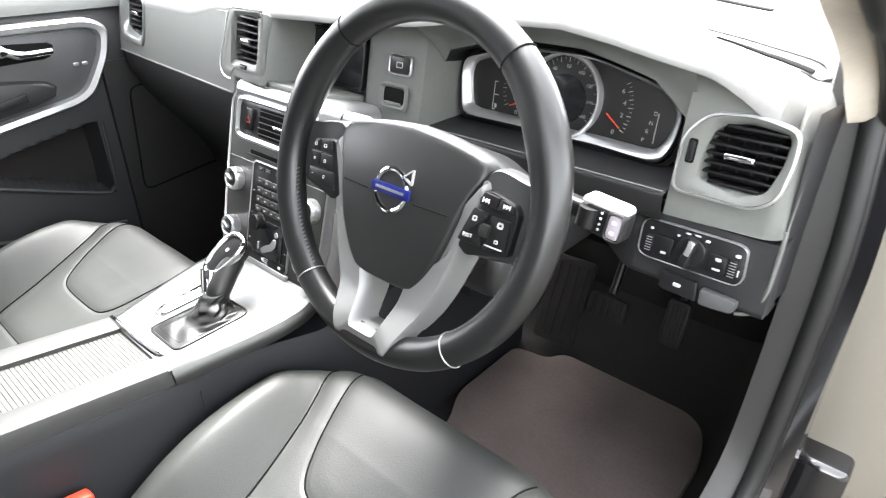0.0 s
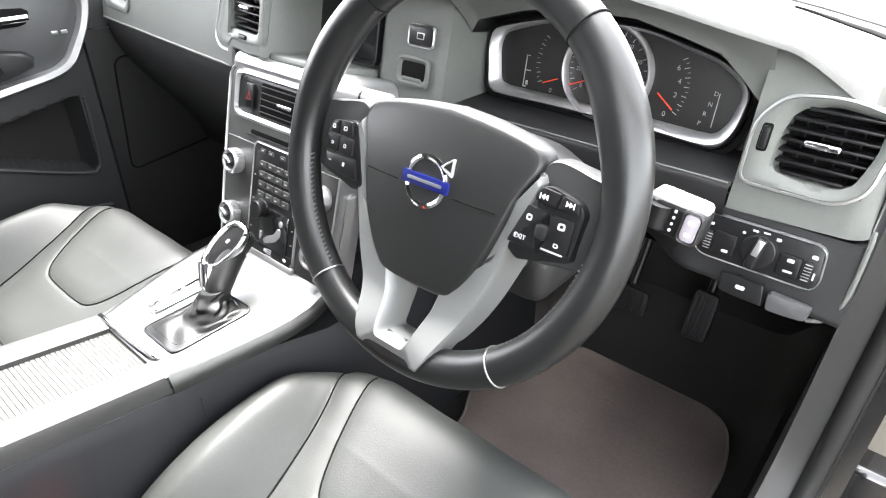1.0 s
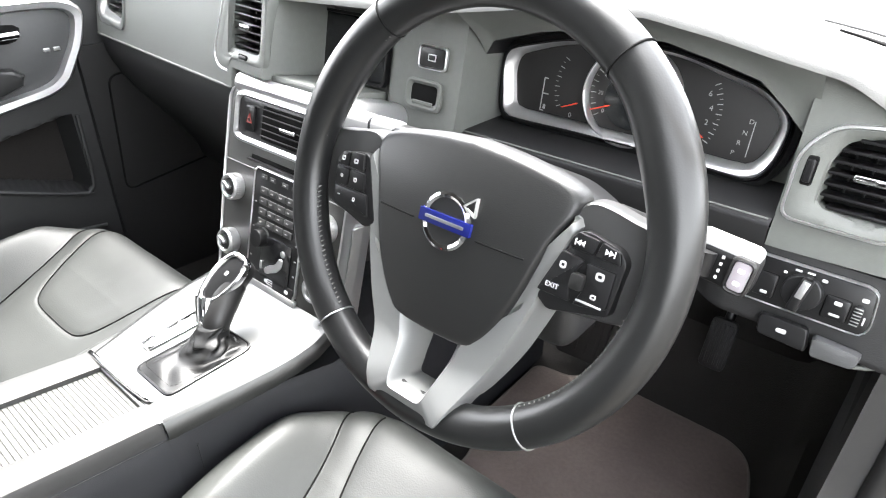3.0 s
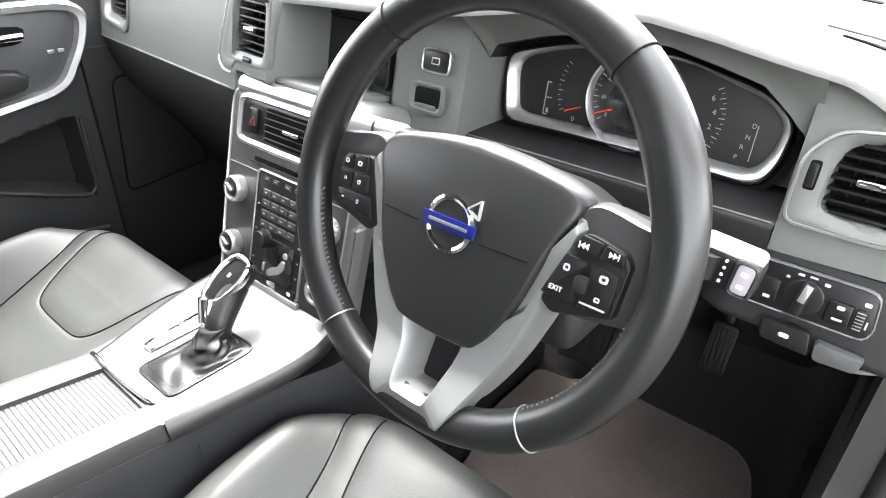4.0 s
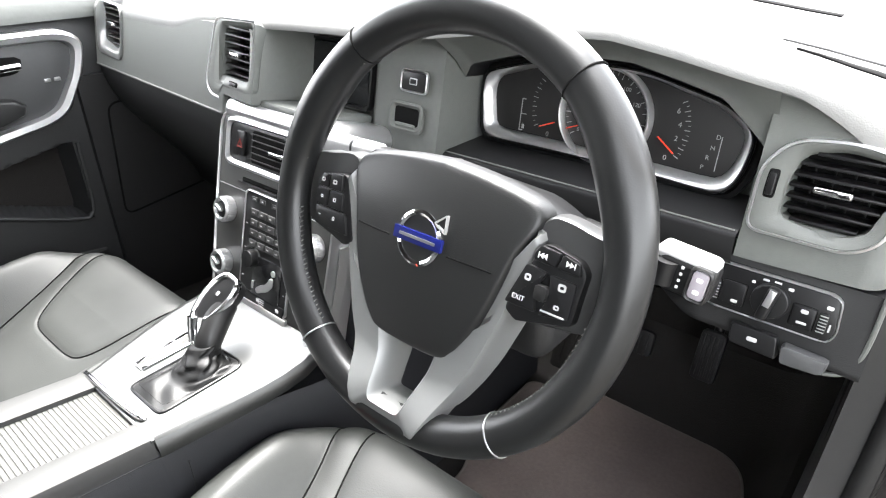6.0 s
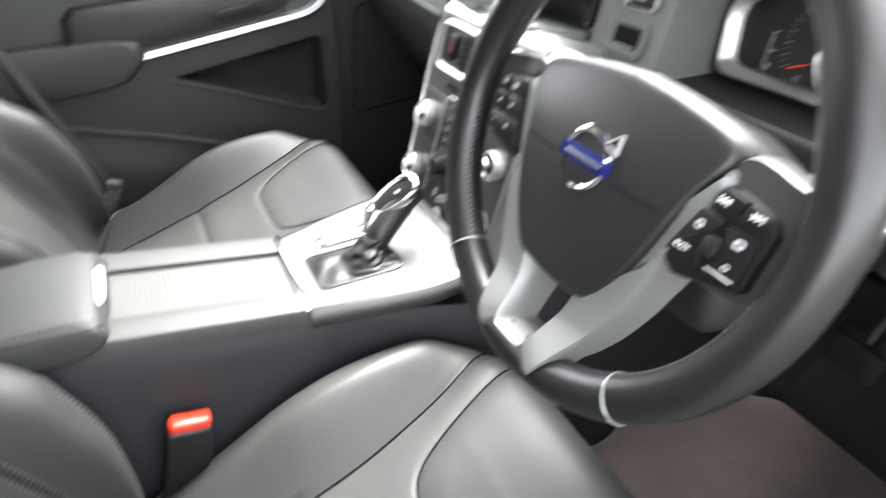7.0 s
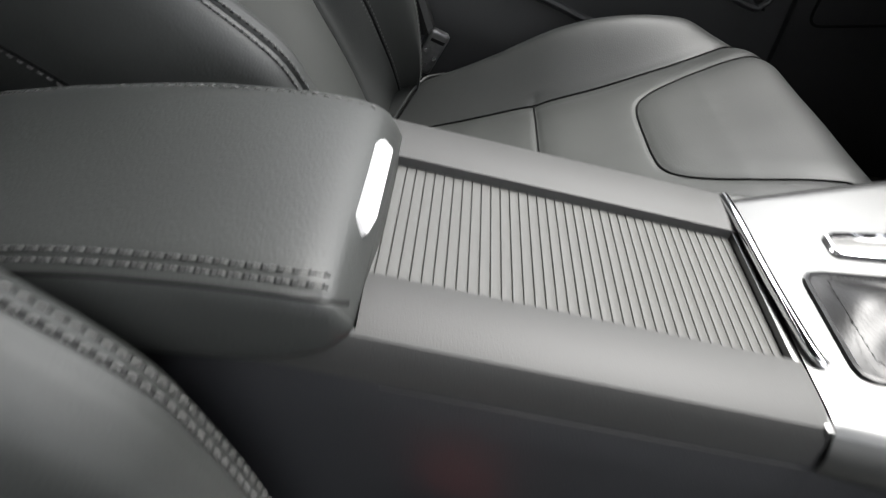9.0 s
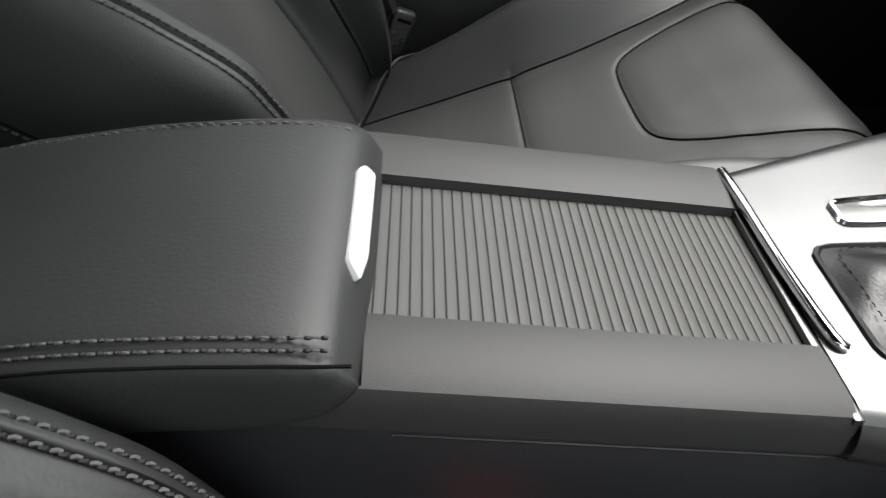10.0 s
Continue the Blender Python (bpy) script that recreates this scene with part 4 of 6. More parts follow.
    def digits(txt, x, y, size, z=-0.0044, mat=DIMPRINT):
        cu = bpy.data.curves.new("numeral", "FONT")
        cu.body, cu.size, cu.align_x, cu.align_y = txt, size, "CENTER", "CENTER"
        cu.extrude = 0.0001
        cu.materials.append(mat)
        ob = new("numeral", cu)
        ob.parent = c
        ob.matrix_parent_inverse = WORLD_OF[c].inverted()
        ob.matrix_basis = CL @ pose(x, y, z)
    for i, txt in enumerate(("0", "20", "40", "60", "80", "100", "120", "140", "160")):
        a = radians(215 - 250 * i / 8)
        digits(txt, 0.002 + 0.0352 * math.cos(a), 0.004 + 0.0352 * math.sin(a), 0.0060)
    digits("13:10", 0.008, 0.006, 0.0090, mat=LCD)
    digits("MPH", 0.006, 0.022, 0.005)
    for txt, x, y in (("0", -0.064, -0.029), ("6", 0.077, 0.022), ("4", 0.081, 0.009), ("2", 0.080, -0.005), ("0", 0.073, -0.026)):
        digits(txt, x, y, 0.0075)
    for txt, x, y in (("P", 0.1105, -0.027), ("R", 0.1135, -0.017), ("N", 0.1165, -0.007), ("D", 0.1195, 0.004)):
        digits(txt, x, y, 0.0062)
    marks([(0.1225, -0.012, 0.0008, 0.034)])
    return c


DIMWHITE = material("symbol_print", (0.45, 0.45, 0.45), 0.6)
DIMPRINT = material("dial_print", (0.30, 0.30, 0.30), 0.6)
LCD = material("lcd_white", (0.6, 0.6, 0.62), 0.5)
LCD.node_tree.nodes["Principled BSDF"].inputs["Emission Color"].default_value = (0.9, 0.95, 1.0, 1)
LCD.node_tree.nodes["Principled BSDF"].inputs["Emission Strength"].default_value = 0.06
FACE = material("dial_face", (0.012, 0.0115, 0.0115), 0.4, mottle=0.06)
NEEDLE = material("needle_red", (0.75, 0.05, 0.02), 0.5)
cluster()

# ---- screen, boot button and key slot ----
SC = frame_of((0.010, 0.2085, 0.915), (1, 0, 0), (0, 0.2, 1))
scr = thing("display_screen", (0.01, 0.21, 0.87), "dark navigation screen recessed in the dashboard", "screen")
part("glass", plate(rect(0.125, 0.075, 0.004), SC, 0.004, 0.001), SCREEN, scr)
part("frame", bezel(rect(0.134, 0.084, 0.006), rect(0.125, 0.075, 0.004), SC, [(0, -0.002), (0, 0.006), (0.7, 0.006), (1, 0.003)], (0, 0), 64), SMOOTH, scr)
part("shelf", box((-0.055, -0.058, 0.0), (0.07, -0.046, 0.088), 0.004, m=SC), SOFT, scr)
COL = frame_of((0.150, 0.1955, 0.900), (1, 0, 0), (0, 0.2, 1))
sw = thing("boot_switch", COL @ Vector((0, 0.033, 0)), "small black boot release switch with silver edge", "switch")
part("edge", bezel(rect(0.043, 0.027, 0.006, 0.006, 0.025), rect(0.038, 0.022, 0.004, 0.006, 0.025), COL, [(0, 0), (0, 0.003), (0.5, 0.004), (1, 0.002), (1, 0)], (0.006, 0.025), 48), SATIN, sw)
part("key", plate(rect(0.038, 0.022, 0.004, 0.006, 0.025), COL, 0.0035, 0.001), SMOOTH, sw)
part("symbol", plate(rect(0.012, 0.008, 0.001, 0.006, 0.025), COL, 0.0004, 0.0001, 0.0035), DIMWHITE, sw, "white printed symbol")
part("symbol_inner", plate(rect(0.0095, 0.0055, 0.001, 0.006, 0.025), COL, 0.0004, 0.0001, 0.0037), SMOOTH, sw)
ks = thing("key_slot", COL @ Vector((0, -0.02, 0)), "dark key fob slot with silver rim", "key slot")
part("rim", bezel(rect(0.056, 0.036, 0.009, -0.002, -0.019), rect(0.040, 0.022, 0.005, -0.002, -0.018), COL, [(0, 0), (0, 0.003), (0.4, 0.004), (1, 0.001), (1, -0.012)], (-0.002, -0.0185), 56), SOFT, ks)
# near-black plate gives the slot the shade of a deep mouth
part("mouth", plate(rect(0.042, 0.024, 0.005, -0.002, -0.018), COL, 0.0006, 0.0002, 0.0), SEAM_SHADE, ks)
part("lip", box((-0.018, -0.031, 0.001), (0.014, -0.026, 0.004), 0.0015, m=COL), SOFT, ks)

# ---- light switch panel ----
LP = frame_of((0.588, 0.2060, 0.788), (1, 0, 0), (0, 0.2, 1))


def light_panel():
    p = thing("light_switch_panel", (0.588, 0.22, 0.77), "black light switch panel with silver rim and rotary knob", "switch panel")
    o = rounded([(-0.058, -0.016), (-0.050, -0.021), (0.052, -0.021), (0.056, -0.012), (0.053, 0.018), (0.046, 0.0215), (-0.054, 0.0215), (-0.059, 0.014)], 0.006)
    part("face", plate(o, LP, 0.006, 0.001, -0.003), SMOOTH, p)
    part("rim", bezel(inset(o, -0.0015), o, LP, [(0, -0.002), (0, 0.003), (0.5, 0.0042), (1, 0.003)], (0, 0), 80), SATIN, p)
    m = LP @ Matrix.Translation((0.000, 0.000, 0.003))
    k = part("rotary_knob", pillow(circle(0.0165, 40), m, 0.006, 0.001, 0, 40), SMOOTH, p)
    part("grip", box((-0.0048, -0.0160, 0.003), (0.0048, 0.0160, 0.017), 0.003, m=m @ pose(0, 0, 0, 0, 0, -10), seg=3), SMOOTH, k)
    part("grip_inlay", box((-0.0030, -0.002, 0.0165), (0.0030, 0.0145, 0.0178), 0.0005, m=m @ pose(0, 0, 0, 0, 0, -10)), SATIN, k)
    for x, y, w, h in ((-0.032, -0.004, 0.022, 0.022), (0.0285, -0.005, 0.019, 0.020)):
        q = part("push_switch", plate(rect(w, h, 0.002, x, y), LP, 0.0022, 0.0008, 0.003), SMOOTH, p)
        part("switch_gap", bezel(rect(w + 0.0015, h + 0.0015, 0.002, x, y), rect(w, h, 0.002, x, y), LP, [(0, 0.0031), (0.5, 0.0036), (1, 0.0031)], (x, y), 40), SEAM_SHADE, q)
    for x, y, w, h in ((-0.029, -0.011, 0.008, 0.004), (0.029, 0.0005, 0.008, 0.005), (0.029, -0.0105, 0.011, 0.003), (-0.0175, 0.0125, 0.004, 0.0035), (-0.008, 0.0175, 0.007, 0.003), (0.002, 0.0182, 0.008, 0.0025), (0.0135, 0.0155, 0.006, 0.004), (0.0465, 0.010, 0.007, 0.005), (-0.048, 0.012, 0.005, 0.004), (0.0505, -0.008, 0.002, 0.010)):
        part("symbol", plate(rect(w * 0.78, h * 0.72, min(w, h) * 0.3, x, y), LP, 0.0005, 0.0001, 0.0031 if abs(x) > 0.034 or y > 0.008 else 0.0052), DIMWHITE, p, "white printed symbol")
    for x in (-0.047, 0.0445):
        w = part("dimmer_wheel", pillow(rect(0.007, 0.020, 0.002, x, -0.005), LP, 0.004, 0.001, 0.002, 32), SMOOTH, p)
        for i in range(6):
            part("rib", box((x - 0.0032, -0.013 + i * 0.003, 0.005), (x + 0.0032, -0.0122 + i * 0.003, 0.0075), 0, m=LP), SATIN, w)
    return p


light_panel()
hood = thing("bonnet_release", (0.60, 0.22, 0.74), "black bonnet release lever with white symbol", "lever")
part("lever", pillow(rounded([(-0.024, -0.050), (0.020, -0.052), (0.016, -0.030), (-0.026, -0.030)], 0.003), LP, 0.006, 0.001, 0.002, 40), SMOOTH, hood)
part("symbol", plate(rect(0.009, 0.0042, 0.002, -0.004, -0.040), LP, 0.0005, 0.0001, 0.0090), DIMWHITE, hood, "white printed symbol")
part("pull", pillow(rounded([(0.022, -0.052), (0.058, -0.050), (0.060, -0.036), (0.020, -0.034)], 0.004), LP, 0.012, 0.001, 0.0, 40), SMOOTHGREY, hood)


# ---- centre stack ----
STACK = frame_of((0, 0.042, 0.631), (1, 0, 0), (0, 0.27, 1))


def stack():
    s = thing("centre_stack", (0, 0.05, 0.6), "floating centre stack with silver edge and black radio panel", "control panel")
    o = rounded([(-0.119, -0.032), (0.119, -0.032), (0.1235, 0.10), (0.1235, 0.238), (-0.1235, 0.238), (-0.1235, 0.10)], [0.012, 0.012, 0.03, 0.020, 0.020, 0.03])
    part("panel", plate(o, STACK, 0.018, 0.003, -0.018), STACK_GREY, s)
    part("rim", bezel(inset(o, -0.0035), o, STACK, [(0, -0.040), (0, 0.0005), (0.5, 0.002), (1, -0.001), (1, -0.02)], (0, 0.1), 120), SATIN, s, "satin silver edge")
    # silver top cap that runs forwards into the dash
    part("top_cap", box((-0.126, 0.226, -0.100), (0.126, 0.262, 0.0035), 0.018, m=STACK, seg=6), SATIN, s, "satin silver cap")
    part("flank", box((0.119, -0.03, -0.046), (0.128, 0.118, -0.016), 0.003, m=STACK), SATIN, s)
    bm = bmesh.new()
    rings(bm, [[p, p + Vector((0.004, -0.002, 0)), p + Vector((0.006, 0.012, 0)), p + Vector((0.002, 0.016, 0))] for p in curve([(0.1225, 0.046, 0.600), (0.1245, 0.054, 0.632), (0.1265, 0.070, 0.680), (0.1275, 0.084, 0.735)], 6)], True, True, True)
    part("side_ribbon", bm, SATIN, s)
    # vent unit
    VENT = STACK @ Matrix.Translation((0.004, 0.006, 0))
    vo, vi = rect(0.222, 0.066, 0.014, 0.0, 0.196), rect(0.208, 0.052, 0.010, 0.0, 0.197)
    v = part("vent_bezel", bezel(vo, vi, VENT, [(0, -0.001), (0, 0.004), (0.5, 0.006), (1, 0.002), (1, -0.010)], (0, 0.196), 120), SATIN, s)
    part("vent_back", plate(rect(0.210, 0.054, 0.010, 0.0, 0.197), VENT, 0.0008, 0.0002, 0.0), SMOOTH, v)
    for x0, x1 in ((-0.052, 0.090),):
        # flat near-black plate, shade of the duct's depth put in as colour
        part("duct", plate(rect(x1 - x0, 0.044, 0.004, (x0 + x1) / 2, 0.197), VENT, 0.0006, 0.0001, 0.0010), SEAM_SHADE, v)
        for i in range(5):
            y = 0.180 + i * 0.0086
            part("slat", box((x0 + 0.001, y - 0.0006, 0.0012), (x1 - 0.001, y + 0.0006, 0.0050), 0.0003, m=VENT), RUBBER, v)
        part("tab", box((-0.008, 0.1945, 0.003), (0.022, 0.1995, 0.009), 0.0018, m=VENT, seg=3), CHROME, v, "bright vent tab")
    h = part("hazard_switch", plate(rect(0.019, 0.034, 0.004, -0.076, 0.197), VENT, 0.004, 0.0012, 0.0006), SMOOTH, s, "black hazard switch with red triangle")
    part("triangle", bezel(rounded([(-0.083, 0.191), (-0.069, 0.191), (-0.076, 0.204)], 0.001), rounded([(-0.0795, 0.193), (-0.0725, 0.193), (-0.076, 0.1995)], 0.0005), VENT, [(0, 0.0046), (0, 0.0052), (1, 0.0052), (1, 0.0046)], (-0.076, 0.1955), 36), HAZARD, h)
    # disc slot under the vent and the shut line
    part("disc_slot", plate(rect(0.130, 0.006, 0.002, 0.0, 0.1545), STACK, 0.001, 0.0003), SEAM_SHADE, s)
    part("disc_lip", box((-0.070, 0.1485, 0.0), (0.070, 0.1515, 0.005), 0.0012, m=STACK), SMOOTH, s)
    part("shut_line", plate(rect(0.246, 0.0012, 0.0003, 0, 0.138), STACK, 0.0008, 0.0002), SATIN, s)
    # radio panel
    ro = rect(0.108, 0.158, 0.005, 0.002, 0.066)
    part("radio_frame", bezel(ro, inset(ro, 0.0022), STACK, [(0, -0.001), (0, 0.003), (0.5, 0.0042), (1, 0.003), (1, 0)], (0.002, 0.066), 80), SATIN, s)
    r = part("radio_panel", plate(inset(ro, 0.002), STACK, 0.0028, 0.0006), SMOOTH, s)
    for j in range(4):
        for i in range(4):
            if i < 4:
                x, y = -0.026 + i * 0.0185, 0.116 - j * 0.0145
                k = part("key", plate(rect(0.0165, 0.0095, 0.0015, x, y), STACK, 0.0022, 0.0008, 0.0028), KEYGREY, r)
                part("key_mark", plate(rect(0.0048, 0.0016, 0.0006, x - 0.002, y), STACK, 0.0003, 0.0001, 0.0050), DIMPRINT, k)
    for x in (-0.030, -0.012, 0.014, 0.034):
        part("small_key", plate(rect(0.012, 0.006, 0.001, x, 0.1345), STACK, 0.0012, 0.0004, 0.0028), KEYGREY, r)
        part("key_mark", plate(rect(0.005, 0.0012, 0.0004, x, 0.1345), STACK, 0.0003, 0.0001, 0.0040), DIMPRINT, r)
    for y in (0.097, 0.062, 0.041, 0.020):
        for x in (-0.0445, 0.0485):
            part("side_mark", plate(rect(0.0042, 0.0020, 0.0008, x, y), STACK, 0.0003, 0.0001, 0.0028), DIMPRINT, r)
    kn = part("volume_knob", pillow(circle(0.0125, 32, -0.022, 0.052), STACK, 0.012, 0.001, 0.0028, 32), SMOOTH, s)
    part("knob_ring", bezel(circle(0.0150, 40, -0.022, 0.052), circle(0.0125, 40, -0.022, 0.052), STACK, [(0, 0.0028), (0.5, 0.0045), (1, 0.0035)], (-0.022, 0.052), 40), KEYGREY, kn)
    # airflow figure: seat shape on a black field
    f = part("airflow_panel", plate(rect(0.062, 0.060, 0.003, 0.010, 0.028), STACK, 0.0016, 0.0004, 0.0028), GLOSS, s)
    seatshape = rounded([(-0.012, 0.010), (-0.002, 0.018), (0.012, 0.024), (0.020, 0.036), (0.027, 0.036), (0.026, 0.024), (0.016, 0.014), (0.004, 0.009), (-0.006, 0.004)], 0.003)
    part("airflow_seat", pillow(seatshape, STACK, 0.0012, 0.0004, 0.0044, 48, (0.010, 0.018)), SATIN, f, "pale seat symbol")
    part("airflow_head", pillow(circle(0.0045, 24, 0.0255, 0.0435), STACK, 0.0012, 0.0004, 0.0044, 24), SATIN, f)
    part("airflow_floor", pillow(rect(0.004, 0.012, 0.0015, -0.018, 0.014), STACK, 0.0012, 0.0004, 0.0044, 24), SATIN, f)
    for i in range(4):
        part("airflow_bar", plate(rect(0.012, 0.0012, 0.0004, 0.004, -0.002 + i * -0.0030), STACK, 0.0003, 0.0001, 0.0044), WHITE, f)
    part("lower_key", plate(rect(0.100, 0.014, 0.002, 0.002, -0.0045 - 0.0005), STACK, 0.0016, 0.0006, 0.0028), SMOOTH, s)
    for x in (-0.004, 0.040):
        part("key_mark", plate(rect(0.007, 0.005, 0.002, x, -0.005), STACK, 0.0003, 0.0001, 0.0045), WHITE, s)
    part("kick_plate", box((-0.054, -0.0235, -0.002), (0.058, -0.0125, 0.0055), 0.0015, m=STACK), SATIN, s)
    # rotary knobs
    for x in (-0.0925, 0.0985):
        for y in (0.104, 0.024):
            m = STACK @ Matrix.Translation((x, y, 0))
            k = part("rotary_knob", bezel(circle(0.0182, 40), circle(0.0120, 40), m, [(0, 0), (0.08, 0.013), (0.3, 0.0158), (0.7, 0.0155), (1, 0.012), (1, 0.0)], (0, 0), 56), SATIN, s, "satin silver rotary knob")
            part("knob_centre", plate(circle(0.0121, 36), m, 0.0128, 0.001), SMOOTH, k)
            part("pointer", box((-0.011, -0.0024, 0.012), (0.004, 0.0024, 0.0185), 0.0016, m=m @ pose(0, 0, 0, 0, 0, -25), seg=3), SATIN, k)
            bm = bmesh.new()
            for i in range(40):
                box((0.0174, -0.0005, 0.002), (0.0187, 0.0005, 0.0125), 0, bm, m @ pose(0, 0, 0, 0, 0, i * 9))
            part("knurl", bm, SATIN, k, kind="stuff")
    return s


KEYGREY = material("key_grey_plastic", (0.050, 0.050, 0.050), 0.4, mottle=0.06)
STACK_GREY = material("stack_grey_metal", (0.075, 0.075, 0.072), 0.42, metal=0.5, grain=0.1, size=0.0006, streak=(1, 10, 1))
stack()


# ---- gear surround and lever ----
def trim_z(x, y):
    return con_z(-0.174) + 0.002 + 0.10 * (y + 0.174) + 0.9 * max(0, y - 0.005) ** 1.6


def trim_half(y):
    return linear([(-0.174, 0.088), (-0.13, 0.099), (-0.09, 0.109), (-0.05, 0.118), (-0.02, 0.122), (0.01, 0.1225), (0.04, 0.118), (0.09, 0.108)], y)


def gear_surround():
    g = thing("gear_surround", (0.01, -0.08, 0.56), "brushed aluminium gear surround on the console", "trim")
    def top(u, v):
        y = -0.174 + 0.264 * v
        half = trim_half(y)
        s = u * 2 - 1
        x = s * half + 0.004
        z = trim_z(x, y)
        e = max(0, (abs(s) - 0.90) / 0.10)
        z -= 0.004 * e * e
        return Vector((x, y, z))
    part("plate", sheet(top, 60, 60), ALU, g, "brushed aluminium plate")
    for side in (-1, 1):
        def skirt(u, v):
            y = -0.174 + 0.264 * u
            half = trim_half(y)
            zt = trim_z(0, y) - 0.004
            drop = 0.023
            return Vector((side * (half + 0.0025 * math.sin(v * 3.1) + 0.004 * v) + 0.004, y, zt - drop * v))
        part("skirt", sheet(skirt, 50, 8), ALU, g)
    part("rear_edge", box((-0.084, -0.1785, trim_z(0, -0.174) - 0.024), (0.092, -0.1735, trim_z(0, -0.174) - 0.001), 0.001), ALU, g)
    part("chrome_bar", tube(curve([(-0.083, -0.1735, trim_z(0, -0.174) + 0.0005), (-0.055, -0.1740, trim_z(0, -0.174) + 0.003), (0.0, -0.1735, trim_z(0, -0.174) + 0.0035), (0.048, -0.1700, trim_z(0, -0.174) + 0.003), (0.056, -0.165, trim_z(0, -0.165) + 0.0)], 8), 0.0032, 10), CHROME, g, "polished chrome bar")
    # selector slot with its sliding cover
    m = frame_of((-0.033, -0.085, trim_z(0, -0.085) + 0.0005), (1, 0, 0), (0, 1, 0.10))
    o = rounded([(-0.013, -0.044), (0.009, -0.044), (0.018, 0.050), (-0.012, 0.050)], 0.005)
    part("selector_slot", bezel(o, inset(o, 0.004), m, [(0, 0), (0.2, 0.0025), (0.6, 0.003), (1, 0.0012), (1, -0.002)], (0, 0), 64), CHROME, g)
    part("selector_cover", plate(inset(o, 0.0035), m, 0.0012, 0.0003), STACK_GREY, g)
    return g


gear_surround()


def gear_lever():
    g = thing("gear_lever", (0.016, -0.09, 0.59), "automatic gear lever with chrome topped knob and leather gaiter", "gear lever")
    zb = trim_z(0, -0.095)
    base = frame_of((0.017, -0.095, zb), (1, 0, 0), (0, 1, 0.10))
    o = rounded([(-0.028, -0.058), (0.048, -0.058), (0.058, 0.054), (-0.018, 0.050)], [0.010, 0.010, 0.016, 0.016])
    part("gaiter_frame", bezel(inset(o, -0.0015), inset(o, 0.0025), base, [(0, -0.001), (0.2, 0.002), (0.6, 0.0025), (1, 0.001)], (0.012, 0), 72), SMOOTH, g)
    # leather laid flat in the frame, then a folded boot leaning forwards up to the lever
    n = 96
    pts = polar(inset(o, 0.0015), (0.014, 0.004), n)
    foot, neck = Vector((0.017, 0.010)), Vector((0.0105, 0.034))
    loops = []
    for j in range(13):
        f = j / 12
        loop = []
        for i, p in enumerate(pts):
            a = 2 * math.pi * i / n
            q = p.lerp(foot + Vector((math.cos(a), math.sin(a) * 1.1)) * 0.0285, f)
            sag = 0.0040 * math.sin(f * math.pi * 0.5) + math.sin(f * math.pi) * (0.0026 * math.sin(3 * a + 1.0) + 0.0014 * math.sin(7 * a + 5 * f))
            loop.append(base @ Vector((q.x, q.y, 0.001 + sag)))
        loops.append(loop)
    for j in range(1, 25):
        f = j / 24
        c = foot.lerp(neck, f ** 1.2)
        r = 0.0285 + (0.0175 - 0.0285) * math.sin(min(1, f * 1.2) * math.pi / 2)
        loop = []
        for i in range(n):
            a = 2 * math.pi * i / n
            fold = math.sin(f * math.pi) * (0.0034 * math.sin(2 * a + 5 * f + 0.6) + 0.0022 * math.sin(5 * a - 8 * f) + 0.0016 * math.sin(17 * f + 2 * a))
            rr = r + fold
            loop.append(base @ Vector((c.x + rr * math.cos(a), c.y + rr * 1.05 * math.sin(a), 0.0046 + 0.0245 * f)))
        loops.append(loop)
    bm = bmesh.new()
    rings(bm, loops, True, False, True)
    part("gaiter", bm, GAITER, g, "black folded leather gaiter", smooth=70)
    ring = [base @ Vector((p.x * 0.84 + 0.002, p.y * 0.84, 0.0042)) for p in polar(o, (0.012, 0), 72)]
    bm = bmesh.new()
    stitches(ring, lambda p: Vector((0, 0, 1)), 0.0, bm, 0.003, 0.0055, 0.00028)
    part("gaiter_stitching", bm, SEAM_SHADE, g, kind="stuff")
    # knob: dark grip that swells upwards into a tilted oval head
    spine = curve([(0.0285, -0.0635, 0.618), (0.0270, -0.0585, 0.628), (0.0220, -0.0445, 0.641), (0.0170, -0.0300, 0.652), (0.0145, -0.0200, 0.659)], 6)
    k = len(spine) - 1
    part("knob", tube(spine, [0.0158 + 0.0018 * math.sin(i / k * math.pi) + 0.001 * i / k for i in range(k + 1)], 28), KNOB, g, "dark satin knob")
    part("collar", tube([(0.0290, -0.0650, 0.613), (0.0284, -0.0632, 0.620)], 0.0170, 28), SMOOTH, g)
    cap = frame_of((0.0140, -0.0325, 0.6735), (0.94, 0.10, -0.33), (0, 0.80, 0.60))
    oval = rounded([(-0.012, -0.040), (0.012, -0.040), (0.0205, -0.008), (0.0205, 0.014), (0.014, 0.036), (-0.014, 0.036), (-0.0205, 0.014), (-0.0205, -0.008)], 0.012)
    part("head", plate(inset(oval, 0.0012), cap, 0.022, 0.003, -0.0245), KNOB, g)
    part("chrome_loop", bezel(oval, inset(oval, 0.0075), cap, [(0, -0.008), (-0.05, -0.003), (0.15, 0.0015), (0.5, 0.0028), (0.85, 0.0015), (1, -0.001), (1, -0.004)], (0, 0), 72), CHROME, g, "polished chrome loop")
    part("top_inlay", pillow(inset(oval, 0.0072), cap, 0.001, 0.0015, -0.0020, 56), SMOOTH, g, "gloss black inlay")
    part("inlay_mark", plate(rect(0.004, 0.006, 0.001, 0, 0.006), cap, 0.0004, 0.0001, -0.0001 + 0.0008), DIMPRINT, g)
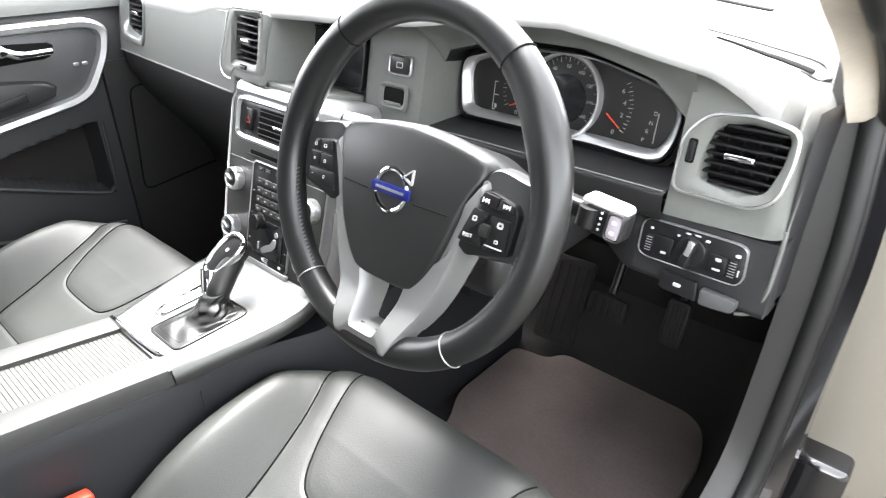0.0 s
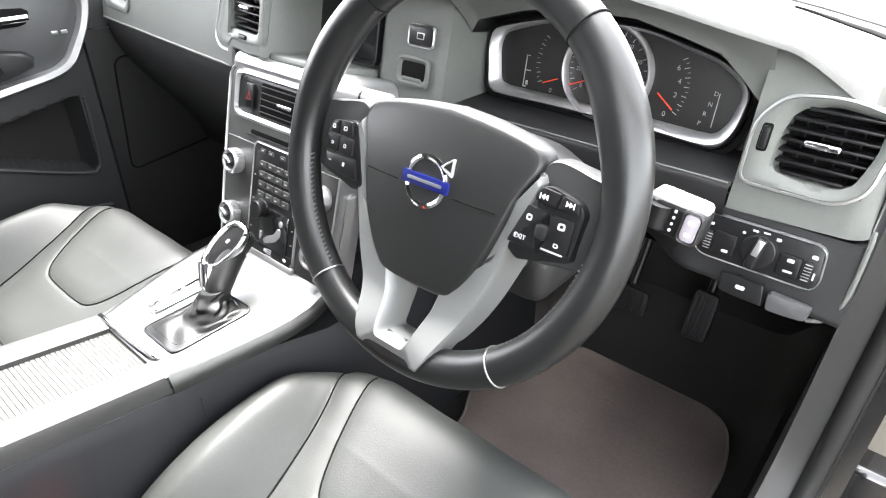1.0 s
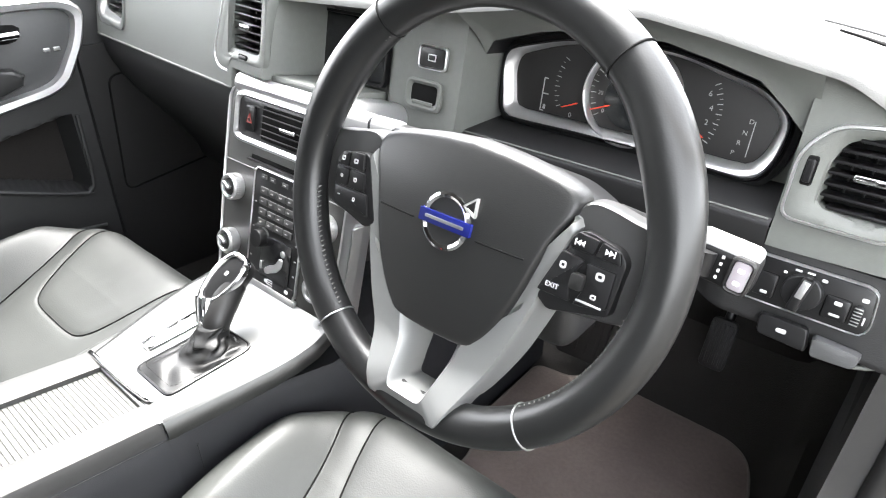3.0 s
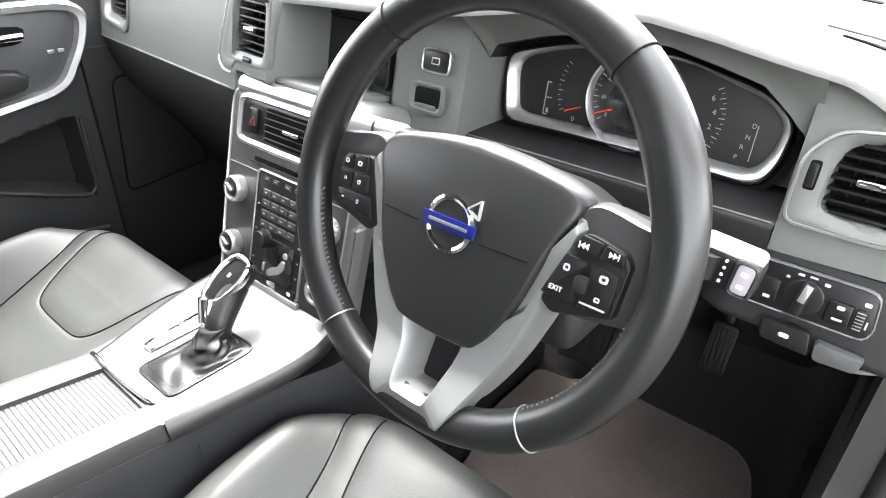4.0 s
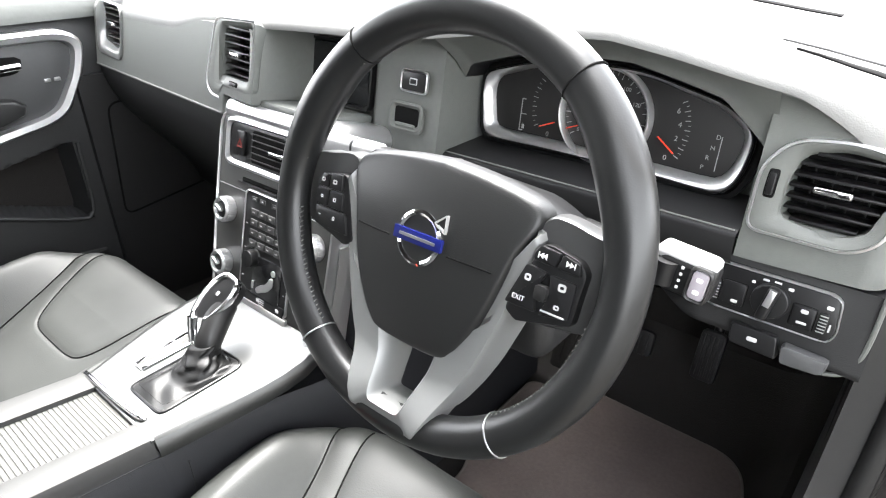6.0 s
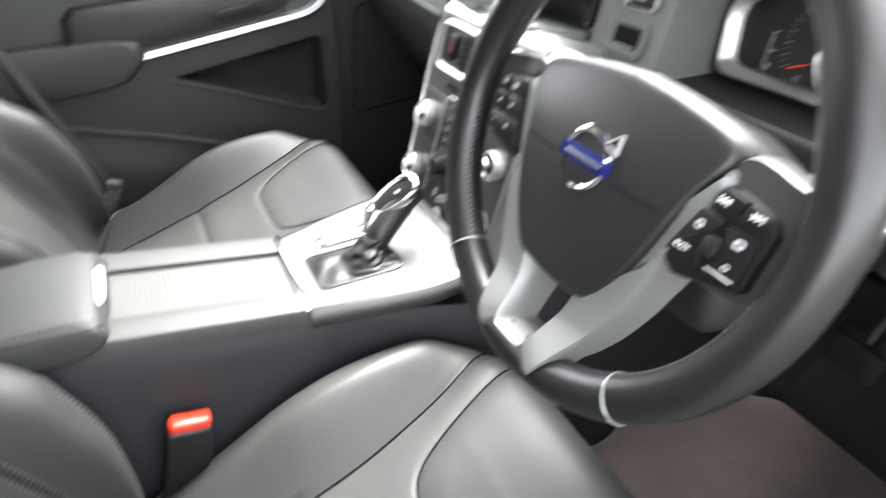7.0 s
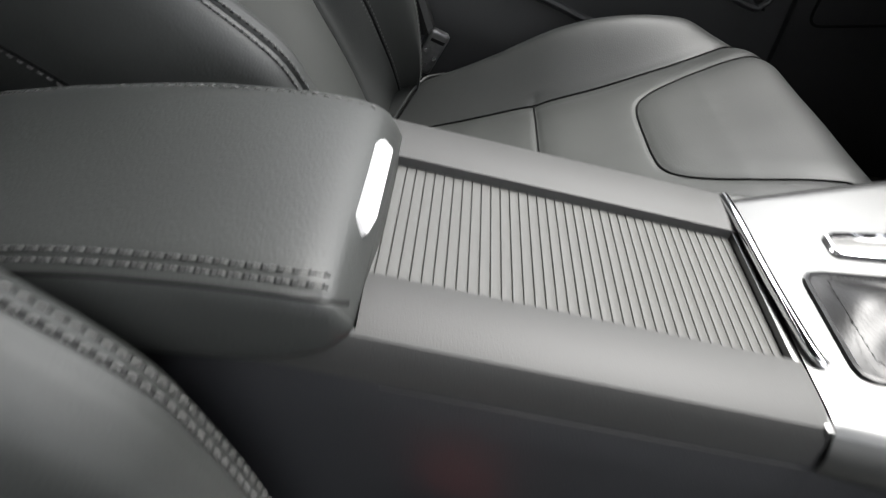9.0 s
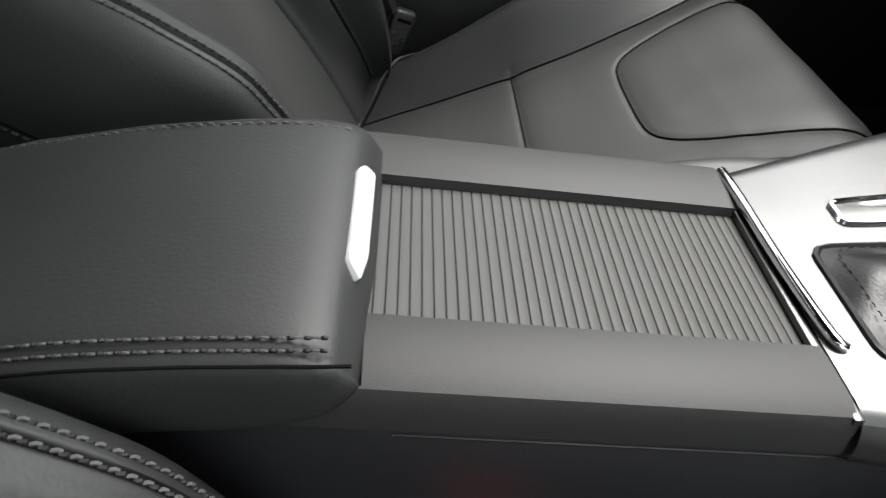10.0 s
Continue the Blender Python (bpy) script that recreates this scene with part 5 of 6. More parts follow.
    strip = curve([(0.0070, -0.0560, 0.6535), (0.0105, -0.0610, 0.642), (0.0165, -0.0665, 0.630), (0.0205, -0.0695, 0.619)], 6)
    part("chrome_neck", tube(strip, [0.0135 - 0.0025 * i / 18 for i in range(len(strip))], 14), CHROME, g, "chrome strip down the back of the knob")
    return g


GAITER = material("gaiter_leather", (0.006, 0.006, 0.006), 0.42, grain=0.2, size=0.0014, cells=True)
GAITER.node_tree.nodes["Principled BSDF"].inputs["Specular IOR Level"].default_value = 0.3
KNOB = material("knob_dark_metal", (0.020, 0.020, 0.020), 0.36, metal=0.3)
gear_lever()


# ---- wheel controls, stalks and column ----
def wheel_controls():
    for s, name in ((1, "audio"), (-1, "cruise")):
        p = thing("wheel_switch_pod", on(WHEEL, s * 0.115, -0.01, 0), "black " + name + " switch pod with white symbols on the steering wheel", "switch pod", "steering wheel switches")
        o = rounded([(s * 0.083, -0.036), (s * 0.094, -0.043), (s * 0.138, -0.031), (s * 0.1405, 0.008), (s * 0.134, 0.0155), (s * 0.110, 0.0205), (s * 0.102, 0.0190), (s * 0.097, 0.005)], 0.004)
        base = WHEEL @ Matrix.Translation((0.0015 if s > 0 else 0.003, 0.001, 0))
        part("pod", plate(o, base, 0.0295, 0.002, -0.0275), SMOOTH, p)
        m = base @ Matrix.Translation((0, 0, 0.0020))
        if s > 0:
            keys = [[(0.0994, 0.0072), (0.1172, 0.0062), (0.1195, 0.0172), (0.1030, 0.0186), (0.0990, 0.012)], [(0.1187, 0.0062), (0.1374, 0.0056), (0.1350, 0.0141), (0.1212, 0.0172)],
                    [(0.0835, -0.0300), (0.1095, -0.0300), (0.1070, -0.0205), (0.1080, -0.0080), (0.1128, 0.0008), (0.0950, 0.0028)], [(0.1145, 0.0004), (0.1357, 0.0001), (0.1360, -0.0262), (0.1120, -0.0310), (0.1160, -0.0205), (0.1165, -0.0080)]]
            marks = [(0.0985, -0.0065, 0.006, 0.006), (0.1262, -0.0055, 0.0075, 0.0065), (0.1255, -0.0205, 0.005, 0.004)]
        else:
            keys = [[(-0.136, 0.004), (-0.1225, 0.004), (-0.1225, 0.0175), (-0.130, 0.0170)], [(-0.121, 0.004), (-0.104, 0.004), (-0.106, 0.0190), (-0.121, 0.0180)],
                    [(-0.136, -0.013), (-0.1205, -0.013), (-0.1205, 0.0025), (-0.136, 0.0025)], [(-0.119, -0.013), (-0.100, -0.013), (-0.102, 0.0025), (-0.119, 0.0025)], [(-0.132, -0.031), (-0.090, -0.033), (-0.096, -0.0145), (-0.135, -0.0145)]]
            marks = [(-0.129, 0.0105, 0.005, 0.005), (-0.1135, 0.011, 0.006, 0.005), (-0.1280, -0.005, 0.0035, 0.0035), (-0.1110, -0.005, 0.0045, 0.0045), (-0.1280, -0.022, 0.0035, 0.001), (-0.1090, -0.022, 0.0035, 0.0045)]
        for k in keys:
            part("key", plate(rounded(k, 0.002), m, 0.0028, 0.0009), SMOOTH, p)
        if s > 0:
            for x, d in ((0.1075, -1), (0.1270, 1)):
                for k in (0, 1):
                    a = x + d * (k * 0.0030 - 0.0022)
                    part("symbol", plate(rounded([(a, 0.0095), (a + d * 0.0032, 0.0118), (a, 0.0141)], 0.0003), m, 0.0004, 0.0001, 0.0028), WHITE, p, "white skip arrow")
                part("symbol", plate(rect(0.0009, 0.0046, 0.0003, x + d * 0.0046, 0.0118), m, 0.0004, 0.0001, 0.0028), WHITE, p)
            cu = bpy.data.curves.new("exit_word", "FONT")
            cu.body, cu.size, cu.align_x, cu.align_y, cu.extrude = "EXIT", 0.0052, "CENTER", "CENTER", 0.0001
            cu.materials.append(WHITE)
            word = new("exit_word", cu)
            word.parent, word.matrix_parent_inverse = p, WORLD_OF[p].inverted()
            word.matrix_basis = m @ pose(0.0945, -0.0235, 0.0030)
            part("key_edge", plate(rect(0.019, 0.0014, 0.0006, 0.1235, -0.0262), m, 0.0004, 0.0001, 0.0028), DIMWHITE, p)
        for x, y, w, h in marks:
            part("symbol", bezel(rect(w * 0.85, h * 0.85, min(w, h) * 0.3, x, y), rect(w * 0.40, h * 0.35, min(w, h) * 0.1, x, y), m, [(0, 0.0028), (0, 0.0031), (1, 0.0031), (1, 0.0028)], (x, y), 24), DIMWHITE, p, "white printed symbol")
        if s > 0:
            part("selector", pillow(rect(0.0105, 0.0115, 0.003, 0.1121, -0.0140), m, 0.005, 0.001, 0.001, 32), KNOB, p)


wheel_controls()


def stalk(s, label):
    b = thing("column_stalk", (0.367 + s * 0.09, 0.06, 0.86), label, "stalk", "column stalks")
    if s > 0:
        m = frame_of((0.549, 0.068, 0.864), (0.97, 0, -0.10), (0.08, 0.1, 1)) @ Matrix.Scale(0.72, 4)
        part("arm", box((-0.130, -0.012, -0.014), (-0.01, 0.012, 0.012), 0.008, m=m, seg=4), SMOOTH, b)
        part("head", box((-0.030, -0.022, -0.018), (0.030, 0.020, 0.016), 0.009, m=m, seg=4), SMOOTH, b)
        part("top_shell", box((-0.036, 0.010, -0.018), (0.028, 0.0250, 0.014), 0.0075, m=m, seg=5), BUCKLE_GREY, b, "pale grey upper shell")
        e = part("end_key_rim", bezel(rect(0.024, 0.040, 0.007, 0.017, -0.001), rect(0.017, 0.032, 0.005, 0.017, -0.001), m, [(0, 0.010), (0.1, 0.018), (0.6, 0.0195), (1, 0.017)], (0.017, -0.001), 48), KNOB, b)
        part("end_key", pillow(rect(0.017, 0.032, 0.005, 0.017, -0.001), m, 0.003, 0.001, 0.015, 40), LILAC, e, "pale wiper key")
        for y in (0.006, -0.008):
            part("symbol", plate(rect(0.007, 0.005, 0.002, 0.017, y), m, 0.0004, 0.0001, 0.0190), WHITE, e)
        w = part("thumbwheel", tube([m @ Vector((-0.022, -0.014, 0.012)), m @ Vector((-0.022, 0.012, 0.012))], 0.010, 24), SMOOTH, b)
        for i in range(9):
            part("rib", box((-0.0300 + i * 0.0018, -0.013, 0.0185), (-0.0292 + i * 0.0018, 0.011, 0.0225 - abs(i - 4) * 0.0004), 0, m=m), SATIN, w)
        for i in range(4):
            part("interval_mark", plate(rect(0.003, 0.0035, 0.001, -0.003, 0.011 - i * 0.0075), m, 0.0004, 0.0001, 0.0160), WHITE, b)
    else:
        m = frame_of((0.195, 0.068, 0.884), (1, 0, 0.02), (0, 0.1, 1)) @ Matrix.Scale(0.85, 4)
        part("arm", box((0.02, -0.010, -0.012), (0.10, 0.010, 0.012), 0.008, m=m, seg=4), SMOOTH, b)
        part("head", box((-0.062, -0.016, -0.014), (0.042, 0.012, 0.012), 0.009, m=m, seg=4), BUCKLE_GREY, b, "pale grey shell")
        part("ring", box((-0.010, -0.0165, -0.0145), (0.004, 0.0125, 0.0125), 0.009, m=m, seg=4), SMOOTH, b)
    return b


LILAC = material("pale_key_plastic", (0.34, 0.31, 0.34), 0.4, mottle=0.04)
stalk(1, "black wiper stalk with pale end key behind the wheel")
stalk(-1, "indicator stalk with pale grey shell behind the wheel")
colm = thing("column_shroud", (0.367, 0.1, 0.78), "dark plastic steering column shroud", "column shroud")


def cowl(u, v):
    y = 0.045 + 0.21 * u
    a = math.pi * (v * 1.3 - 0.15)
    w, h = 0.064 + 0.010 * u, 0.022
    return Vector((0.367 - w * math.cos(a) * (abs(math.cos(a)) ** -0.25 if abs(math.cos(a)) > 0.05 else 1), y, 0.796 + h * math.sin(a)))


part("upper_shell", sheet(cowl, 16, 40), SOFT_BLACK, colm)
part("lower_shell", box((0.285, 0.04, 0.735), (0.449, 0.30, 0.798), 0.02, seg=4), DARK, colm)
part("ignition_collar", tube([(0.462, 0.10, 0.835), (0.462, 0.13, 0.835)], 0.012, 20), SMOOTH, colm)

# ---- floor, sills, mats and pedals ----
def plain(name, bm, mat, label, category, kind="structure"):
    return tagged(mesh_object(name, bm, mat), label, category, kind=kind)


def floor_surface(u, v):
    x, y = -0.70 + 1.385 * u, -1.6 + 2.50 * v
    z = 0.215 + 0.24 * step(0.60, 0.95, y) + 0.004 * noise.noise(Vector((x * 6, y * 6, 0)))
    z += 0.06 * step(0.58, 0.645, x) + 0.06 * step(0.58, 0.68, -x)
    return Vector((x, y, z))


plain("floor", sheet(floor_surface, 60, 90), CARPET, "black carpeted car floor", "floor")
plain("ground", box((-400, -400, -0.3), (400, 400, 0.0), 0), GROUND_SHADED, "beige-grey ground outside the car with shade in its colour", "ground")
plain("firewall", box((-0.74, 0.775, 0.19), (0.72, 0.86, 1.02), 0), CARPET, "black carpeted bulkhead behind the pedals", "wall")
# unseen roof; its front edge and dark tone shape the cabin light
plain("roof", box((-0.66, -1.6, 1.42), (0.60, -0.10, 1.46), 0.01), ROOF_DARK, "unseen dark roof that limits light in the cabin", "ceiling")
# added behind the camera to keep the cabin's rear dark
plain("rear_wall", box((-0.74, -1.65, 0.19), (0.72, -1.6, 1.42), 0), DARK, "unseen dark panel that shuts out light from the rear", "wall")

# added wall, out of view, that cuts low sky light from the right
plain("shade_wall", box((1.90, -5.0, -0.02), (2.10, 1.0, 1.00), 0), WALLGREY, "unseen grey wall added beside the car to hold back light", "wall")
# two side panels, never in view, block light behind the front doors
plain("rear_side_wall", box((-0.80, -1.6, 0.97), (-0.70, -0.62, 1.42), 0.01), DARK, "unseen dark panel that shuts out light from the rear left", "wall")
plain("rear_door_wall", box((0.71, -1.6, 0.2), (0.78, -0.53, 1.42), 0.01), DARK, "unseen dark panel that shuts out light from the rear right", "wall")


def floor_mat():
    t = thing("floor_mat", (0.39, 0.40, 0.22), "dark brown-grey pile floor mat with stitched edge", "floor mat")
    o = rounded([(0.190, 0.02), (0.598, 0.02), (0.598, 0.49), (0.560, 0.600), (0.25, 0.600), (0.225, 0.560), (0.150, 0.548), (0.150, 0.345), (0.190, 0.27)], [0.03, 0.03, 0.07, 0.07, 0.02, 0.02, 0.02, 0.03, 0.03], 8)
    flat = Matrix.Translation((0, 0, 0.2255))
    part("mat_body", plate(o, flat, 0.011, 0.004), MAT, t)
    part("binding", tube([flat @ Vector((p.x, p.y, 0.007)) for p in inset(o, 0.001)], 0.0042, 8, True), MATEDGE, t, "grey bound edge")
    return t


MATEDGE = material("mat_binding", (0.13, 0.115, 0.105), 0.9, grain=0.6, size=0.001)
floor_mat()
rest = thing("foot_rest", (0.21, 0.64, 0.26), "dark ribbed foot rest on the bulkhead carpet", "foot rest")
FR = frame_of((0.205, 0.655, 0.335), (1, 0.06, 0), (0, 0.42, 0.90))
part("pad", plate(rect(0.100, 0.20, 0.012), FR, 0.012, 0.004), CARPET, rest)
for i in range(4):
    part("rib", box((-0.036 + i * 0.022, -0.085, 0.011), (-0.028 + i * 0.022, 0.085, 0.0155), 0.0015, m=FR), CARPET, rest)
for i, (x, w, lab) in enumerate(((0.315, 0.085, "brake pedal with ribbed rubber pad"), (0.458, 0.044, "accelerator pedal with ribbed rubber pad"))):
    pd = thing("pedal", (x, 0.64, 0.36), lab, "pedal", "pedals")
    h = 0.050 if i == 0 else 0.095
    m = frame_of((x, 0.64, 0.372 if i == 0 else 0.398), (1, 0, 0), (0.10 if i else 0, 0.35, 1))
    pad = part("pad", plate(rect(w, h, 0.010), m, 0.012, 0.003), RUBBER, pd)
    for k in range(5):
        xx = -w * 0.36 + w * 0.72 * k / 4
        part("rib", box((xx - 0.0025, -h * 0.42, 0.011), (xx + 0.0025, h * 0.42, 0.0145), 0.001, m=m), RUBBER, pad)
    part("arm", tube(curve([(x, 0.655, 0.40), (x, 0.70, 0.50), (x, 0.74, 0.66)], 6), 0.009, 10), SMOOTH, pd)

# ---- hinge pillar, door seal and sill ----
pil = thing("door_aperture", (0.72, 0.30, 0.25), "dark door aperture trim with black rubber seal", "door frame")


def lower_path(dx, dz):
    """Way of the aperture edge: down the hinge pillar, round into the sill and backwards."""
    return curve([(0.690 + dx, 0.33, 1.06), (0.702 + dx, 0.30, 0.945), (0.714 + dx, 0.285, 0.80), (0.712 + dx, 0.28, 0.62), (0.708 + dx, 0.26, 0.47 + dz), (0.702 + dx, 0.18, 0.405 + dz), (0.700 + dx, 0.05, 0.385 + dz), (0.700 + dx, -0.4, 0.380 + dz), (0.700 + dx, -1.5, 0.380 + dz)], 10)


a, b, c = lower_path(-0.044, 0.02), lower_path(-0.038, 0.012), lower_path(-0.014, 0.0)
bm = bmesh.new()
rings(bm, [[p + (Vector((-0.006, 0.28, -0.05)) * step(0.16, 0.26, p.y) + Vector((-0.012, 0.0, -0.14)) * (1 - step(0.16, 0.26, p.y))) for p in a], a, b, c], False)
part("pillar_trim", bm, PILLAR, pil)
part("seal", tube(lower_path(-0.003, 0.0), 0.0115, 12), RUBBER, pil, "black rubber door seal")
part("seal_lip", tube(lower_path(0.008, -0.004), 0.004, 8), SMOOTH, pil)
part("inner_sill", box((0.645, -1.5, 0.19), (0.690, 0.30, 0.372), 0.01), DARK, pil)
part("kick_board", box((0.664, 0.36, 0.19), (0.690, 0.95, 0.74), 0.01), DARK, pil)
bm = bmesh.new()
e, f, g2 = lower_path(0.010, -0.006), lower_path(0.022, -0.012), lower_path(0.028, -0.04)
rings(bm, [e, f, g2, [p + Vector((0.0, 0.02, -0.16)) for p in g2]], False)
part("body_flange", bm, PAINT, pil, "gloss black body flange")
TINT = material("tinted_glass", (0.012, 0.011, 0.011), 0.05, coat=0.3, mottle=0.03)
part("wing_panel", box((0.728, 0.355, 0.15), (0.800, 0.50, 0.465), 0.012, seg=3), PAINT, pil, "gloss black lower wing")
part("hinge_panel", box((0.728, 0.400, 0.30), (0.860, 0.415, 0.92), 0.006), CREAM, pil, "pale painted hinge panel")
CARDOOR = thing("driver_door", (0.90, 0.35, 0.3), "black painted driver's door standing wide open", "car door")
DM = frame_of((0.802, 0.43, 0.62), (0.80, 0.60, 0), (0, 0, 1))
part("door_shell", box((0.0, -0.34, -0.10), (1.0, 0.30, 0.02), 0.03, m=DM, seg=3), PAINT, CARDOOR, "gloss black door shell")
for z in (0.085,):
    h = part("hinge", box((-0.115, z - 0.022, -0.05), (0.03, z + 0.022, -0.02), 0.006, m=DM), PAINT, CARDOOR)
    part("hinge_bolt", tube([DM @ Vector((-0.085, z, -0.021)), DM @ Vector((-0.085, z, -0.014))], 0.008, 16), CHROME, h)
part("window_frame", box((0.0, 0.29, -0.07), (1.0, 0.36, 0.0), 0.015, m=DM, seg=3), SMOOTH, CARDOOR, "black window frame")
part("window_glass", box((0.03, 0.35, -0.040), (0.97, 0.76, -0.034), 0.001, m=DM), TINT, CARDOOR, "dark tinted window glass")
part("front_upright", box((0.0, 0.34, -0.055), (0.045, 0.78, -0.015), 0.010, m=DM, seg=3), SMOOTH, CARDOOR)
ap = thing("windscreen_pillar", (0.68, 0.35, 0.95), "pale cloth covered windscreen pillar", "pillar")
inner = curve([(0.682, 0.272, 0.934), (0.682, 0.202, 0.976), (0.682, 0.165, 1.001), (0.682, 0.086, 1.037), (0.682, 0.010, 1.069), (0.675, -0.08, 1.13), (0.64, -0.20, 1.29), (0.61, -0.28, 1.43)], 8)
outer = curve([(0.701, 0.304, 0.930), (0.701, 0.221, 0.985), (0.701, 0.155, 1.018), (0.701, 0.082, 1.047), (0.701, 0.010, 1.071), (0.694, -0.08, 1.135), (0.66, -0.20, 1.295), (0.63, -0.28, 1.435)], 8)
bm = bmesh.new()
rings(bm, [[p, p.lerp(q, 0.3) + Vector((0, -0.004, 0.003)), p.lerp(q, 0.7) + Vector((0, -0.004, 0.003)), q, q + Vector((0.004, 0.06, -0.010)), p + Vector((0.004, 0.08, -0.010))] for p, q in zip(inner, outer)], True, True, True)
part("lining", bm, BEIGE, ap, smooth=60)
part("lining_seal", tube([q + Vector((0.011, 0.012, -0.002)) for q in outer], 0.010, 10), RUBBER, ap)

# ---- passenger door ----
CARD = material("door_card_plastic", (0.018, 0.0185, 0.019), 0.55, grain=0.3, size=0.0011, cells=True)
pdoor = thing("passenger_door", (-0.74, 0, 0.3), "closed passenger door with dark trim and silver handle surround", "car door")
DX = frame_of((-0.715, 0, 0), (0, 1, 0), (0, 0, 1))


def door_skin(u, v):
    y, z = -1.5 + 1.86 * u, 0.22 + 0.78 * v
    d = min(0.635 + (y + 0.237) * 0.182 - z, z - 0.639 + (y + 0.237) * 0.367, 0.095 - y)      # wedge-shaped pocket
    x = -0.715 - 0.03 * step(0.85, 1.0, z) - 0.065 * step(0.0, 0.010, d)
    x += 0.010 * step(0.0, 0.10, 0.60 - (y + 0.402) * 0.29 - z - 0.05)
    return Vector((x, y, z))


part("door_card", sheet(door_skin, 260, 140, back=(-0.10, 0, 0)), CARD, pdoor, smooth=50)
# added black sheet: the shade deep in the pocket as colour
part("pocket_shade", plate(rounded([(-0.225, 0.636), (0.083, 0.690), (0.083, 0.534)], 0.015), DX, 0.003, 0.001, -0.0645), CARPET, pdoor, "black sheet standing for shade in the door pocket")


def upper_trim(u, v):
    y, z = -1.5 + 1.86 * u, 0.928 + 0.075 * v
    return Vector((-0.713 - 0.045 * v * v, y, z))


part("upper_trim", sheet(upper_trim, 20, 10, back=(-0.02, 0, 0)), SOFT, pdoor, "grey soft upper door trim")
ro = rounded([(-0.85, 0.915), (0.130, 0.915), (0.166, 0.890), (0.150, 0.830), (0.104, 0.755), (0.070, 0.738), (-0.30, 0.676), (-0.85, 0.62)], [0.02, 0.03, 0.025, 0.05, 0.03, 0.03, 0.05, 0.02], 6)
ri = rounded([(-0.83, 0.893), (0.118, 0.893), (0.140, 0.880), (0.128, 0.835), (0.086, 0.772), (0.060, 0.758), (-0.30, 0.698), (-0.83, 0.644)], [0.02, 0.02, 0.018, 0.05, 0.03, 0.03, 0.05, 0.02], 6)
part("silver_surround", bezel(ro, ri, DX, [(0, -0.03), (0.05, 0.012), (0.3, 0.020), (0.8, 0.018), (1, 0.006), (1, -0.02)], (-0.1, 0.81), 160), SATIN, pdoor, "satin silver surround")
part("inner_panel", plate(inset(ri, -0.003), DX, 0.006, 0.001, 0.0), SMOOTHGREY, pdoor)
part("door_armrest", pillow(rounded([(-0.88, 0.600), (-0.31, 0.645), (-0.262, 0.690), (-0.275, 0.735), (-0.88, 0.72)], 0.02), DX, 0.040, 0.006, 0.0, 96), CARD, pdoor)
part("arm_pull", pillow(rounded([(-0.40, 0.690), (-0.02, 0.755), (0.04, 0.775), (0.02, 0.800), (-0.10, 0.815), (-0.40, 0.79)], 0.02), DX, 0.030, 0.004, 0.002, 72), SOFT_BLACK, pdoor)
h = part("handle_cup", pillow(rounded([(-0.10, 0.838), (0.040, 0.842), (0.052, 0.872), (-0.09, 0.882)], 0.014), DX, 0.002, 0.001, 0.006, 56), SEAM_SHADE, pdoor)
part("handle", tube(curve([DX @ Vector((-0.10, 0.872, 0.012)), DX @ Vector((-0.05, 0.868, 0.022)), DX @ Vector((-0.02, 0.858, 0.024)), DX @ Vector((0.038, 0.858, 0.022))], 6), [0.013] * 7 + [0.009] * 6 + [0.007] * 6, 12), CHROME, h, "silver door handle")
for i in range(2):
    part("lock_key", plate(rect(0.012, 0.007, 0.002, 0.082 + i * 0.018, 0.822), DX, 0.0025, 0.0008, 0.006), SATIN, pdoor)
part("window_switch", pillow(rounded([(-0.13, 0.752), (-0.03, 0.768), (-0.035, 0.786), (-0.13, 0.772)], 0.005), DX, 0.006, 0.001, 0.034, 40), SMOOTH, pdoor)
part("pocket_lip", tube(curve([(-0.716, -0.237, 0.637), (-0.714, -0.088, 0.583), (-0.714, 0.060, 0.529), (-0.714, 0.090, 0.530), (-0.714, 0.100, 0.560), (-0.714, 0.104, 0.690)], 8), 0.005, 8), CARD, pdoor)
part("lower_moulding", tube(curve([(-0.712, -0.60, 0.600), (-0.712, -0.402, 0.553), (-0.712, -0.235, 0.506), (-0.712, -0.13, 0.474), (-0.712, 0.10, 0.440)], 8), 0.006, 8), CARD, pdoor)
SMOOTH_KICK = thing("kick_panel", (-0.70, 0.3, 0.5), "dark plastic kick panel below the dashboard", "panel")


def kick(u, v):
    return Vector((-0.700 + 0.02 * u, 0.13 + 0.55 * u, 0.22 + 0.60 * v))


part("panel", sheet(kick, 10, 10, back=(-0.02, 0, 0)), DARK, SMOOTH_KICK)
KF = frame_of((-0.694, 0.28, 0.635), (0.036, 1, 0), (0, 0, 1))
part("cover_line", tube([KF @ Vector((p.x, p.y, 0.002)) for p in rounded([(-0.125, -0.125), (0.10, -0.095), (0.14, 0.12), (-0.105, 0.125)], 0.025)], 0.0022, 6, True), SEAM_SHADE, SMOOTH_KICK)

# ---- demister slots in the dash top ----
def top_z(x, y):
    y0, r = brow_y(x), brow_r(x)
    v, e = math.sqrt(max(0, y - y0) / 0.60), max(0, 1 - max(0, y - y0) / r)
    return linear(BROW_Z, x) - r * 0.75 * (1 - math.sqrt(max(0, 1 - e * e))) + 0.03 * v - 0.03 * step(0.62, 0.70, abs(x)) * v - 0.02 * step(0.640, 0.675, x) ** 2


def laid(pts, k, lift=0.0):
    return [Vector((p.x, p.y, top_z(p.x, p.y) + lift)) for p in curve([Vector((x, y, 0)) for x, y in pts], k)]


